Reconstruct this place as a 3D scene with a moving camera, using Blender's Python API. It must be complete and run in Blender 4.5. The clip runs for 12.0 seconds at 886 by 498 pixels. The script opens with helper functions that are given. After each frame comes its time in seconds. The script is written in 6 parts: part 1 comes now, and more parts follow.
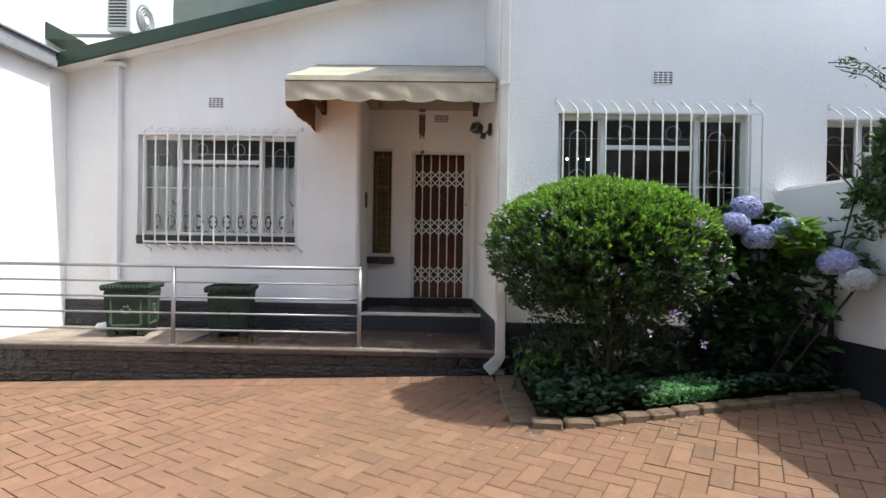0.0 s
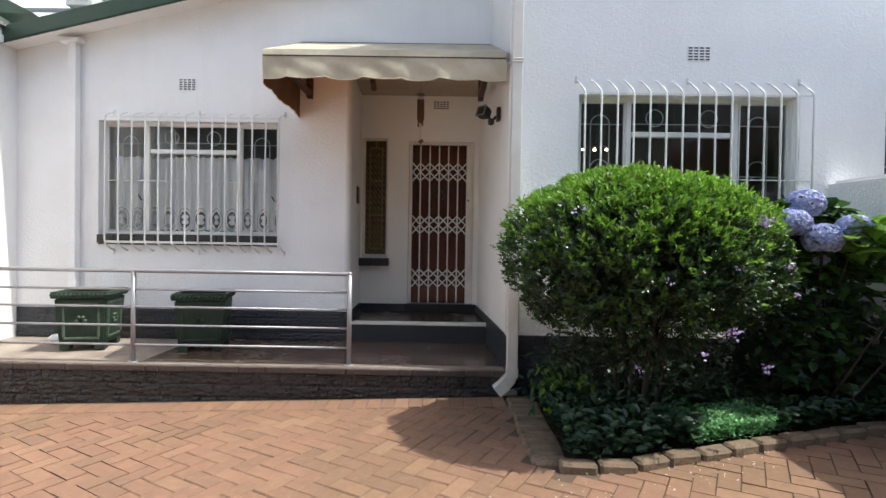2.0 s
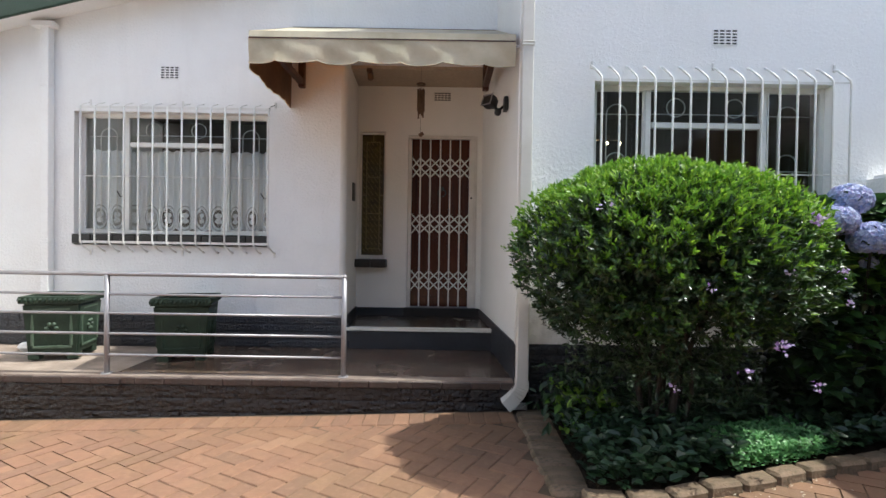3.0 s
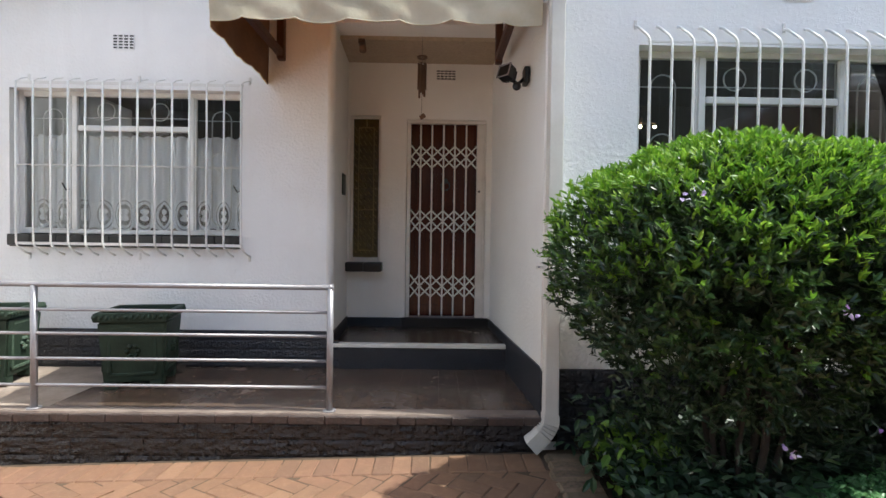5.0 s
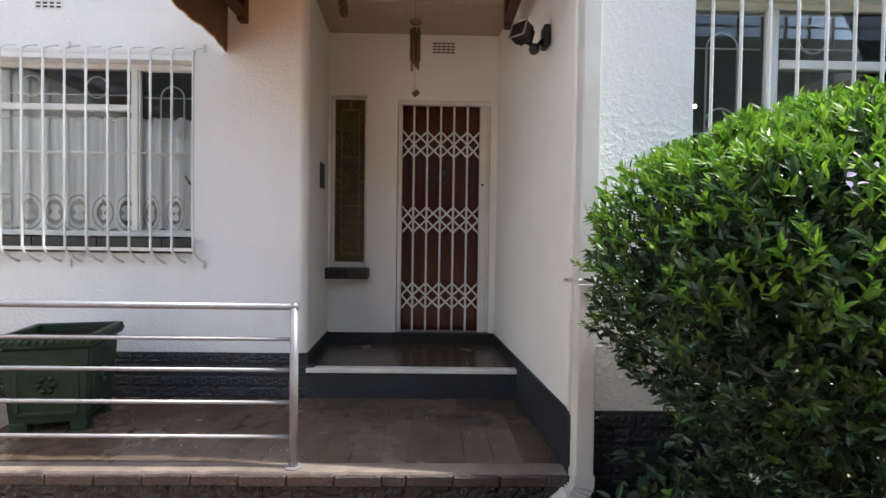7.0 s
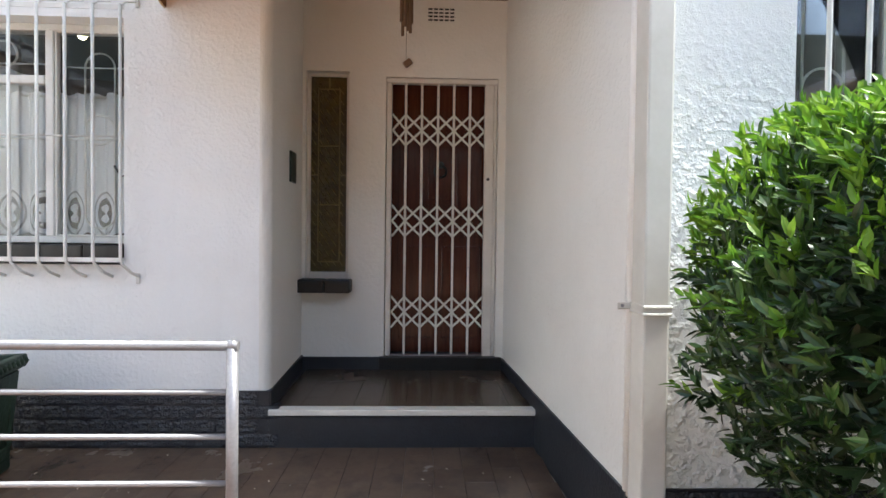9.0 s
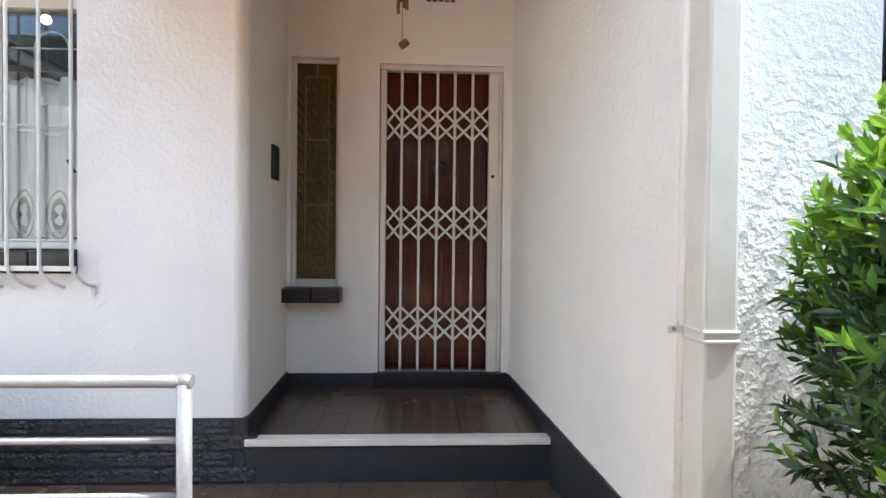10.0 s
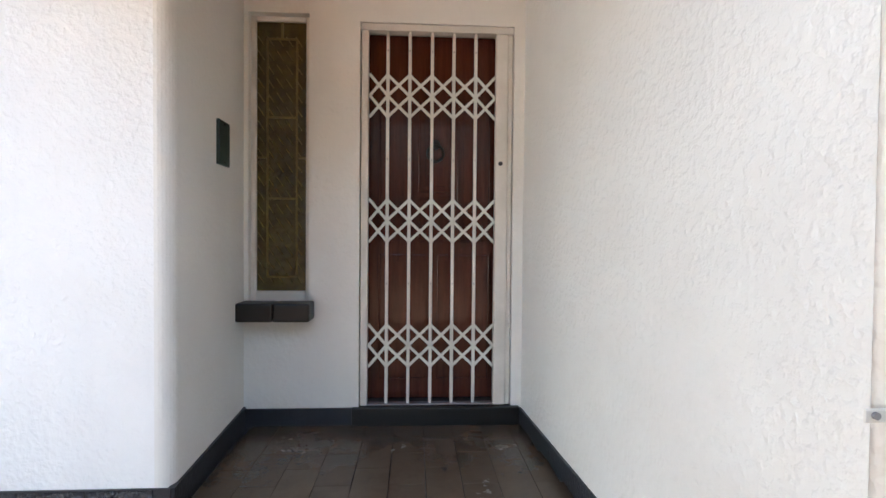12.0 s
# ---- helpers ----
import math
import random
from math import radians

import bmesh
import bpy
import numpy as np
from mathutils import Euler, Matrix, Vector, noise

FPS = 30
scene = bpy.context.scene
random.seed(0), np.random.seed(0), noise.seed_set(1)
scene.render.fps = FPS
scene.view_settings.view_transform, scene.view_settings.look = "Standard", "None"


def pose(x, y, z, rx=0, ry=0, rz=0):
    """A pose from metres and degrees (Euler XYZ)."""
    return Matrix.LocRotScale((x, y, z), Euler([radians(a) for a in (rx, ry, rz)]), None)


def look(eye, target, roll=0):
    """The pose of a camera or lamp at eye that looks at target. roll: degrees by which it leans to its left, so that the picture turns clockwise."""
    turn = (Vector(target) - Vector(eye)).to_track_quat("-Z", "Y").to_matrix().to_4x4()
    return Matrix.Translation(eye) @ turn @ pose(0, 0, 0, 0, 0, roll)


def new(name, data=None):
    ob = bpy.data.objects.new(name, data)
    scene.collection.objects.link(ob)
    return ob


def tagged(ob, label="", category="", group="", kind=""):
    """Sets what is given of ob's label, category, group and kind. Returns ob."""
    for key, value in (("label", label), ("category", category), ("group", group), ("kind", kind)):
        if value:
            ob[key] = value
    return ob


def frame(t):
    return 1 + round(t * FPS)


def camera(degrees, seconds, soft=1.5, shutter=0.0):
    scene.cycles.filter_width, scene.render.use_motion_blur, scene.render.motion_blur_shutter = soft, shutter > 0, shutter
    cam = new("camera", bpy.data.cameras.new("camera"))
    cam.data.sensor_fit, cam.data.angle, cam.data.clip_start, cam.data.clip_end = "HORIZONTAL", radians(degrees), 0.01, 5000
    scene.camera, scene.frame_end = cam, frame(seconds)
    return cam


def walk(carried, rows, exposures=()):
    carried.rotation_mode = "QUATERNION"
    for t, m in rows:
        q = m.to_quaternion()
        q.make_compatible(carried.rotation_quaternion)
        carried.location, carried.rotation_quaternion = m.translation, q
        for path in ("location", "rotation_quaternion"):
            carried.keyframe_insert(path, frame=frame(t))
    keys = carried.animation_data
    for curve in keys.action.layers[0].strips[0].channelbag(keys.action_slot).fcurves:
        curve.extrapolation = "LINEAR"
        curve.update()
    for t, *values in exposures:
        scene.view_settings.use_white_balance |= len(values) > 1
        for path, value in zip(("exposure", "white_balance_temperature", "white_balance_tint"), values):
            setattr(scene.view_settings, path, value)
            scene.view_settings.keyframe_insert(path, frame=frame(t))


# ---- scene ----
cam = camera(83.1, 12.0)
PATH = [
    (0, (-0.153, 1.644, 1.722), (-0.186, 3.643, 1.701), 0.9),
    (0.5, (-0.194, 1.813, 1.731), (-0.219, 3.813, 1.707), 0.9),
    (1, (-0.219, 1.98, 1.739), (-0.237, 3.979, 1.713), 0.9),
    (1.5, (-0.235, 2.159, 1.743), (-0.249, 4.159, 1.716), 0.9),
    (2, (-0.243, 2.318, 1.754), (-0.252, 4.317, 1.723), 0.9),
    (2.5, (-0.261, 2.477, 1.74), (-0.265, 4.477, 1.71), 0.9),
    (3, (-0.296, 2.689, 1.757), (-0.293, 4.689, 1.725), 0.9),
    (3.2, (-0.314, 2.76, 1.759), (-0.307, 4.759, 1.724), 0.9),
    (5, (-0.392, 3.458, 1.78), (-0.367, 5.458, 1.739), 0.8),
    (5.5, (-0.412, 3.647, 1.775), (-0.381, 5.646, 1.736), 0.8),
    (6, (-0.41, 3.839, 1.782), (-0.375, 5.838, 1.741), 0.8),
    (6.5, (-0.397, 4.039, 1.798), (-0.357, 6.038, 1.756), 0.7),
    (7, (-0.398, 4.217, 1.808), (-0.355, 6.216, 1.76), 0.8),
    (7.2, (-0.381, 4.302, 1.817), (-0.35, 6.301, 1.771), 0.7),
    (9, (-0.415, 4.963, 1.829), (-0.346, 6.961, 1.789), 0.7),
    (9.5, (-0.428, 5.134, 1.829), (-0.347, 7.132, 1.793), 0.6),
    (10, (-0.433, 5.315, 1.846), (-0.347, 7.313, 1.81), 0.6),
    (10.5, (-0.436, 5.495, 1.838), (-0.344, 7.493, 1.801), 0.6),
    (11, (-0.433, 5.68, 1.852), (-0.332, 7.677, 1.817), 0.6),
    (11.5, (-0.424, 5.825, 1.852), (-0.314, 7.822, 1.814), 0.6),
    (12, (-0.423, 5.965, 1.866), (-0.309, 7.961, 1.824), 0.5),
]
GAIN = [(0, 1.03, 6150, 5), (2.5, 1.09, 6150, 5), (5.5, 1.17, 6150, 5), (7.0, 1.27, 6150, 5), (9.0, 1.62, 6150, 4), (9.5, 1.78, 6100, 3), (10.5, 2.1, 6000, 2), (12.0, 2.29, 5950, 1)]
walk(cam, [(t, look(eye, target, roll)) for t, eye, target, roll in PATH], [(t, e, kelvin, tint) for t, e, kelvin, tint in GAIN])

# ---- light ----
SUN_EL = 61.0
world = bpy.data.worlds.new("sky")
scene.world = world
world.use_nodes = True
_sky = world.node_tree.nodes.new("ShaderNodeTexSky")
_sky.sky_type, _sky.sun_disc = "NISHITA", False
_sky.sun_elevation, _sky.sun_rotation = radians(SUN_EL), radians(92)
_sky.altitude, _sky.air_density, _sky.dust_density, _sky.ozone_density = 0.0, 1.0, 3.4, 0.5
world.node_tree.links.new(_sky.outputs[0], world.node_tree.nodes["Background"].inputs[0])
world.node_tree.nodes["Background"].inputs[1].default_value = 0.149
_sun = bpy.data.lights.new("sun", "SUN")
_sun.energy, _sun.angle, _sun.color = 2.95, radians(0.5), (1.0, 0.95, 0.87)
new("sun", _sun).matrix_world = look((8.0, 3.6, 16.0), (8.0 - 10 * math.cos(radians(SUN_EL)), 3.6 + 0.61, 16.0 - 10 * math.sin(radians(SUN_EL))))


# ---- materials ----
def node_mat(name):
    m = bpy.data.materials.new(name)
    m.use_nodes = True
    return m, m.node_tree, m.node_tree.nodes["Principled BSDF"]


def mixed(nt, fac, a, b):
    n = nt.nodes.new("ShaderNodeMix")
    n.data_type = "RGBA"
    for s, v in ((n.inputs[6], a), (n.inputs[7], b)):
        if hasattr(v, "is_linked"):
            nt.links.new(v, s)
        else:
            s.default_value = (*v, 1)
    nt.links.new(fac, n.inputs[0])
    return n.outputs[2]


def noise_at(nt, scale, detail=4.0, rough=0.55, coord="Object", stretch=None):
    tc = nt.nodes.new("ShaderNodeTexCoord")
    out = tc.outputs[coord]
    if stretch:
        mp = nt.nodes.new("ShaderNodeMapping")
        mp.inputs["Scale"].default_value = stretch
        nt.links.new(out, mp.inputs[0])
        out = mp.outputs[0]
    n = nt.nodes.new("ShaderNodeTexNoise")
    n.inputs["Scale"].default_value, n.inputs["Detail"].default_value, n.inputs["Roughness"].default_value = scale, detail, rough
    nt.links.new(out, n.inputs["Vector"])
    return n.outputs["Fac"]


def ramp(nt, fac, lo, hi):
    n = nt.nodes.new("ShaderNodeMapRange")
    n.inputs["From Min"].default_value, n.inputs["From Max"].default_value = lo, hi
    nt.links.new(fac, n.inputs["Value"])
    return n.outputs[0]


def random_of(nt, kind):
    if kind == "object":
        return nt.nodes.new("ShaderNodeObjectInfo").outputs["Random"]
    return nt.nodes.new("ShaderNodeNewGeometry").outputs["Random Per Island"]


def bumped(nt, bsdf, height, strength, distance):
    b = nt.nodes.new("ShaderNodeBump")
    b.inputs["Strength"].default_value, b.inputs["Distance"].default_value = strength, distance
    nt.links.new(height, b.inputs["Height"])
    nt.links.new(b.outputs[0], bsdf.inputs["Normal"])


def surface(name, col, dark, rough=0.6, grain=60.0, blot=3.0, bump=0.3, depth=0.002, metal=0.0, vary=None, light=None, stretch=None, spec=0.5, mott=0.2):
    """A plain surface: base colour mottled by a large and a fine noise, with fine relief; vary: a second colour by object or island."""
    m, nt, b = node_mat(name)
    big = ramp(nt, noise_at(nt, blot, 5.0, stretch=stretch), 0.35, 0.7)
    fine = ramp(nt, noise_at(nt, grain, 3.0, stretch=stretch), 0.3, 0.75)
    c = mixed(nt, big, col, dark)
    if vary:
        c2 = mixed(nt, fine, light or col, dark)
        c = mixed(nt, random_of(nt, vary), c, c2)
    mul = nt.nodes.new("ShaderNodeMix")
    mul.data_type, mul.blend_type = "RGBA", "MULTIPLY"
    mul.inputs[0].default_value = mott
    nt.links.new(c, mul.inputs[6])
    nt.links.new(fine, mul.inputs[7])
    nt.links.new(mul.outputs[2], b.inputs["Base Color"])
    b.inputs["Roughness"].default_value, b.inputs["Metallic"].default_value = rough, metal
    b.inputs["Specular IOR Level"].default_value = spec
    if bump:
        bumped(nt, b, fine, bump, depth)
    return m


def stucco(name, col, dark, lump=38.0, strength=0.6, depth=0.006, rough=0.6, spec=0.4, streak=0.0, calm=None):
    """Painted rough-cast plaster: soft lumps, finer grain and faint weather stains."""
    m, nt, b = node_mat(name)
    stain = ramp(nt, noise_at(nt, 1.3, 6.0, 0.6), 0.45, 0.8)
    drip = ramp(nt, noise_at(nt, 5.0, 4.0, 0.6, stretch=(1, 1, 0.12)), 0.5, 0.85)
    c = mixed(nt, stain, col, dark)
    if streak:
        mm = nt.nodes.new("ShaderNodeMath")
        mm.operation, mm.inputs[1].default_value = "MULTIPLY", streak
        nt.links.new(drip, mm.inputs[0])
        c = mixed(nt, mm.outputs[0], c, [v * 0.8 for v in dark])
    nt.links.new(c, b.inputs["Base Color"])
    lumps = ramp(nt, noise_at(nt, lump, 2.5, 0.5), 0.42, 0.72)
    fine = noise_at(nt, lump * 4.5, 2.0)
    mix = nt.nodes.new("ShaderNodeMath")
    mix.operation, mix.inputs[1].default_value = "MULTIPLY_ADD", 0.22
    nt.links.new(fine, mix.inputs[0])
    if calm:  # coarser casting on the lower wall, floated smoother above
        sep = nt.nodes.new("ShaderNodeSeparateXYZ")
        nt.links.new(nt.nodes.new("ShaderNodeNewGeometry").outputs["Position"], sep.inputs[0])
        up = nt.nodes.new("ShaderNodeMapRange")
        for i, q in enumerate((*calm, 1.0, 0.14), 1):
            up.inputs[i].default_value = q
        nt.links.new(sep.outputs[2], up.inputs[0])
        low = nt.nodes.new("ShaderNodeMath")
        low.operation = "MULTIPLY"
        nt.links.new(lumps, low.inputs[0]), nt.links.new(up.outputs[0], low.inputs[1])
        lumps = low.outputs[0]
    nt.links.new(lumps, mix.inputs[2])
    bumped(nt, b, mix.outputs[0], strength, depth)
    b.inputs["Roughness"].default_value, b.inputs["Specular IOR Level"].default_value = rough, spec
    return m


def leafy(name, cols, rough=0.5, through_light=0.35):
    """Leaves: four greens by island, a soft gloss and some light through the blade."""
    m, nt, b = node_mat(name)
    r = nt.nodes.new("ShaderNodeValToRGB")
    el = r.color_ramp.elements
    el[0].position, el[1].position = 0.0, 1.0
    el[0].color, el[1].color = (*cols[0], 1), (*cols[-1], 1)
    for i, c in enumerate(cols[1:-1], 1):
        e = el.new(i / (len(cols) - 1))
        e.color = (*c, 1)
    nt.links.new(random_of(nt, "island"), r.inputs[0])
    nt.links.new(r.outputs[0], b.inputs["Base Color"])
    b.inputs["Roughness"].default_value = rough
    t = nt.nodes.new("ShaderNodeBsdfTranslucent")
    nt.links.new(r.outputs[0], t.inputs[0])
    s = nt.nodes.new("ShaderNodeMixShader")
    s.inputs[0].default_value = through_light
    nt.links.new(b.outputs[0], s.inputs[1])
    nt.links.new(t.outputs[0], s.inputs[2])
    nt.links.new(s.outputs[0], nt.nodes["Material Output"].inputs[0])
    return m


def glassy(name, tint=(1, 1, 1), rough=0.0):
    """Thin window glass: clear, with the mirror gloss that grows towards grazing views."""
    m, nt, b = node_mat(name)
    clear, gloss, mix, fr = (nt.nodes.new("ShaderNode" + k) for k in ("BsdfTransparent", "BsdfGlossy", "MixShader", "Fresnel"))
    clear.inputs[0].default_value = (*tint, 1)
    gloss.inputs["Roughness"].default_value = rough
    fr.inputs[0].default_value = 1.46
    nt.links.new(fr.outputs[0], mix.inputs[0])
    nt.links.new(clear.outputs[0], mix.inputs[1])
    nt.links.new(gloss.outputs[0], mix.inputs[2])
    nt.links.new(mix.outputs[0], nt.nodes["Material Output"].inputs[0])
    return m


M_WHITE = stucco("white_plaster", (0.83, 0.83, 0.82), (0.77, 0.76, 0.74), 42.0, 0.34, 0.007, streak=0.22)
M_ROUGH = stucco("rough_cast_plaster", (0.93, 0.93, 0.92), (0.88, 0.88, 0.865), 40.0, 0.75, 0.011, rough=0.36, streak=0.12, calm=(1.6, 2.7))
M_CREAM = stucco("cream_porch_plaster", (0.77, 0.765, 0.735), (0.70, 0.69, 0.66), 40.0, 0.34, 0.008, streak=0.1)
M_PORCH = stucco("cream_inner_porch_plaster", (0.78, 0.765, 0.715), (0.72, 0.70, 0.65), 40.0, 0.2, 0.006, streak=0.1)
# dull brown that lowers the light bounced back towards the porch
M_BROWNWALL = surface("brown_plaster", (0.20, 0.155, 0.11), (0.13, 0.10, 0.07), 0.85, 40, 2, 0.3)
M_SOFFIT = surface("painted_ceiling_board", (0.70, 0.67, 0.60), (0.62, 0.59, 0.52), 0.7, 40, 2, 0.1)
M_DARK = surface("charcoal_wall_paint", (0.029, 0.032, 0.040), (0.020, 0.022, 0.027), 0.45, 70, 6, 0.5, 0.003)
M_DARKBRICK = surface("charcoal_painted_brick", (0.037, 0.041, 0.051), (0.024, 0.026, 0.033), 0.27, 45, 9, 1.0, 0.009, vary="object", light=(0.045, 0.046, 0.052))
M_SPLIT = surface("charcoal_split_face_brick", (0.032, 0.026, 0.026), (0.018, 0.015, 0.015), 0.27, 38, 9, 1.0, 0.010, vary="object", light=(0.036, 0.030, 0.028), mott=0.5)
M_JOINT = surface("joint_sand", (0.115, 0.074, 0.046), (0.065, 0.050, 0.030), 0.95, 120, 6, 0.5)


def paver_mat(name, by):
    """Fired clay: each paver its own tone from orange to grey-brown, with stains that run across many of them."""
    m, nt, b = node_mat(name)
    r = nt.nodes.new("ShaderNodeValToRGB")
    el = r.color_ramp.elements
    el[0].color, el[1].color = (0.150, 0.094, 0.058, 1), (0.246, 0.146, 0.086, 1)
    for pos, c in ((0.08, (0.176, 0.103, 0.062, 1)), (0.5, (0.202, 0.113, 0.065, 1)), (0.85, (0.222, 0.126, 0.073, 1))):
        el.new(pos).color = c
    nt.links.new(random_of(nt, by), r.inputs[0])
    pos = nt.nodes.new("ShaderNodeNewGeometry").outputs["Position"]
    def world_noise(scale, detail, lo, hi):
        n = nt.nodes.new("ShaderNodeTexNoise")
        n.inputs["Scale"].default_value, n.inputs["Detail"].default_value, n.inputs["Roughness"].default_value = scale, detail, 0.65
        nt.links.new(pos, n.inputs["Vector"])
        return ramp(nt, n.outputs["Fac"], lo, hi)
    def scaled(v, k):
        mm = nt.nodes.new("ShaderNodeMath")
        mm.operation, mm.inputs[1].default_value = "MULTIPLY", k
        nt.links.new(v, mm.inputs[0])
        return mm.outputs[0]
    c = mixed(nt, scaled(world_noise(0.55, 3.0, 0.45, 0.7), 0.55), r.outputs[0], (0.245, 0.124, 0.088))
    c = mixed(nt, scaled(world_noise(1.3, 6.0, 0.48, 0.75), 0.5), c, (0.150, 0.102, 0.055))
    c = mixed(nt, scaled(world_noise(9.0, 5.0, 0.45, 0.8), 0.5), c, (0.135, 0.080, 0.055))
    c = mixed(nt, scaled(world_noise(26.0, 4.0, 0.5, 0.8), 0.35), c, (0.33, 0.205, 0.125))
    nt.links.new(c, b.inputs["Base Color"])
    b.inputs["Roughness"].default_value, b.inputs["Specular IOR Level"].default_value = 0.75, 0.35
    bumped(nt, b, world_noise(70.0, 4.0, 0.3, 0.75), 0.55, 0.003)
    return m


M_PAVER, M_PAVER_REST = paver_mat("clay_paver", "object"), paver_mat("clay_paver_further_off", "island")
M_COPING = surface("worn_brown_brick", (0.066, 0.044, 0.037), (0.036, 0.027, 0.024), 0.5, 60, 8, 0.9, 0.005, vary="object", light=(0.095, 0.060, 0.047))


def tile_mat(name, a, b_, dust, grime, gloss, dull=0.28):
    """Polished clay tile: tones by tile, with dust and grime that lie across the joints and dull the polish."""
    m, nt, b = node_mat(name)
    pos = nt.nodes.new("ShaderNodeNewGeometry").outputs["Position"]
    def lying(scale, lo, hi, k):
        n = nt.nodes.new("ShaderNodeTexNoise")
        n.inputs["Scale"].default_value, n.inputs["Detail"].default_value, n.inputs["Roughness"].default_value = scale, 6.0, 0.62
        nt.links.new(pos, n.inputs["Vector"])
        mm = nt.nodes.new("ShaderNodeMath")
        mm.operation, mm.inputs[1].default_value = "MULTIPLY", k
        nt.links.new(ramp(nt, n.outputs["Fac"], lo, hi), mm.inputs[0])
        return mm.outputs[0]
    c = mixed(nt, random_of(nt, "object"), a, b_)
    worn = lying(2.3, 0.45, 0.72, 0.75)
    c = mixed(nt, worn, c, dust)
    c = mixed(nt, lying(5.5, 0.48, 0.75, 0.8), c, grime)
    c = mixed(nt, lying(48.0, 0.5, 0.75, 0.3), c, grime)
    nt.links.new(c, b.inputs["Base Color"])
    r = nt.nodes.new("ShaderNodeMath")
    r.operation, r.inputs[1].default_value, r.inputs[2].default_value = "MULTIPLY_ADD", dull, gloss
    nt.links.new(worn, r.inputs[0])
    nt.links.new(r.outputs[0], b.inputs["Roughness"])
    bumped(nt, b, noise_at(nt, 60.0, 3.0), 0.18, 0.0015)
    return m


M_TILE = tile_mat("brown_quarry_tile", (0.096, 0.064, 0.045), (0.112, 0.075, 0.053), (0.145, 0.105, 0.077), (0.055, 0.038, 0.029), 0.18, 0.2)
M_TILE_LANDING = tile_mat("dark_polished_quarry_tile", (0.068, 0.046, 0.029), (0.080, 0.055, 0.035), (0.088, 0.062, 0.040), (0.050, 0.034, 0.022), 0.26, 0.03)
M_SKIM = surface("worn_brown_screed", (0.27, 0.215, 0.175), (0.15, 0.11, 0.09), 0.7, 55, 4, 0.5, 0.003)
M_PALEFLOOR = surface("pale_porch_floor", (0.36, 0.295, 0.24), (0.19, 0.145, 0.115), 0.8, 55, 3.5, 0.5, 0.003)
M_KERB = surface("mossy_edging_brick", (0.20, 0.135, 0.085), (0.070, 0.060, 0.030), 0.85, 40, 9, 0.8, 0.005, vary="object", light=(0.27, 0.18, 0.12))
M_SOIL = surface("bed_soil", (0.035, 0.024, 0.016), (0.015, 0.011, 0.008), 0.95, 60, 10, 1.0, 0.015, spec=0.08)
M_STEEL = surface("white_enamelled_steel", (0.78, 0.775, 0.75), (0.68, 0.67, 0.63), 0.35, 90, 6, 0.1, 0.001, mott=0.05)
M_GATE = surface("cream_enamelled_steel", (0.72, 0.69, 0.63), (0.62, 0.59, 0.53), 0.38, 90, 6, 0.1, 0.001, mott=0.05)
M_FRAME = surface("white_gloss_window_paint", (0.78, 0.78, 0.75), (0.66, 0.66, 0.62), 0.4, 70, 5, 0.2, 0.001, mott=0.05)
M_RAIL = surface("silver_painted_rail", (0.35, 0.34, 0.355), (0.27, 0.26, 0.275), 0.36, 80, 5, 0.2, 0.001, metal=0.35)
M_PIPE = surface("off_white_downpipe_paint", (0.70, 0.685, 0.64), (0.58, 0.56, 0.50), 0.42, 50, 3, 0.08, 0.001, mott=0.04)
M_WOOD = surface("stained_bracket_timber", (0.085, 0.028, 0.016), (0.045, 0.015, 0.010), 0.5, 30, 4, 0.4, 0.002, stretch=(6, 6, 1))
M_DOOR = surface("mahogany_door", (0.105, 0.027, 0.016), (0.055, 0.014, 0.009), 0.17, 26, 3, 0.25, 0.0015, stretch=(9, 9, 0.8))
M_GREEN = surface("green_painted_planter", (0.034, 0.057, 0.037), (0.019, 0.032, 0.021), 0.55, 45, 6, 0.5, 0.003, spec=0.25)
# pale green for worn edges and for the sun's highlights on the relief
M_GREENWORNLIT = surface("worn_sunlit_green_paint", (0.10, 0.145, 0.10), (0.040, 0.072, 0.042), 0.5, 60, 12, 0.5, 0.003, mott=0.3)
M_ROOF = surface("green_roof_sheet", (0.026, 0.060, 0.034), (0.016, 0.038, 0.023), 0.5, 50, 2, 0.2, 0.002)
M_BLACK = surface("black_cast_aluminium", (0.016, 0.016, 0.017), (0.010, 0.010, 0.011), 0.4, 60, 5, 0.2)
M_SILL = surface("black_glazed_sill_tile", (0.012, 0.011, 0.010), (0.008, 0.008, 0.008), 0.4, 60, 5, 0.15)
M_BAMBOO = surface("bamboo_chime", (0.16, 0.085, 0.040), (0.09, 0.045, 0.022), 0.5, 40, 8, 0.2)
M_STRING = surface("grey_string", (0.25, 0.23, 0.2), (0.18, 0.17, 0.15), 0.9, 60, 5, 0)
M_PORCHCEIL = surface("tan_ceiling_paint", (0.46, 0.37, 0.27), (0.41, 0.33, 0.24), 0.75, 40, 2, 0.15)
M_SIDELINING = surface("brown_valance_lining", (0.22, 0.105, 0.05), (0.15, 0.072, 0.036), 0.85, 40, 4, 0.2)
M_BACKROOF = surface("grey_green_roof_sheet", (0.20, 0.235, 0.20), (0.13, 0.16, 0.13), 0.55, 40, 1.0, 0.2)
M_PLAQUE = surface("dark_green_plaque", (0.014, 0.035, 0.028), (0.010, 0.024, 0.02), 0.3, 60, 5, 0)
M_BARK = surface("shrub_bark", (0.045, 0.034, 0.026), (0.025, 0.019, 0.015), 0.9, 40, 6, 0.8, 0.004)
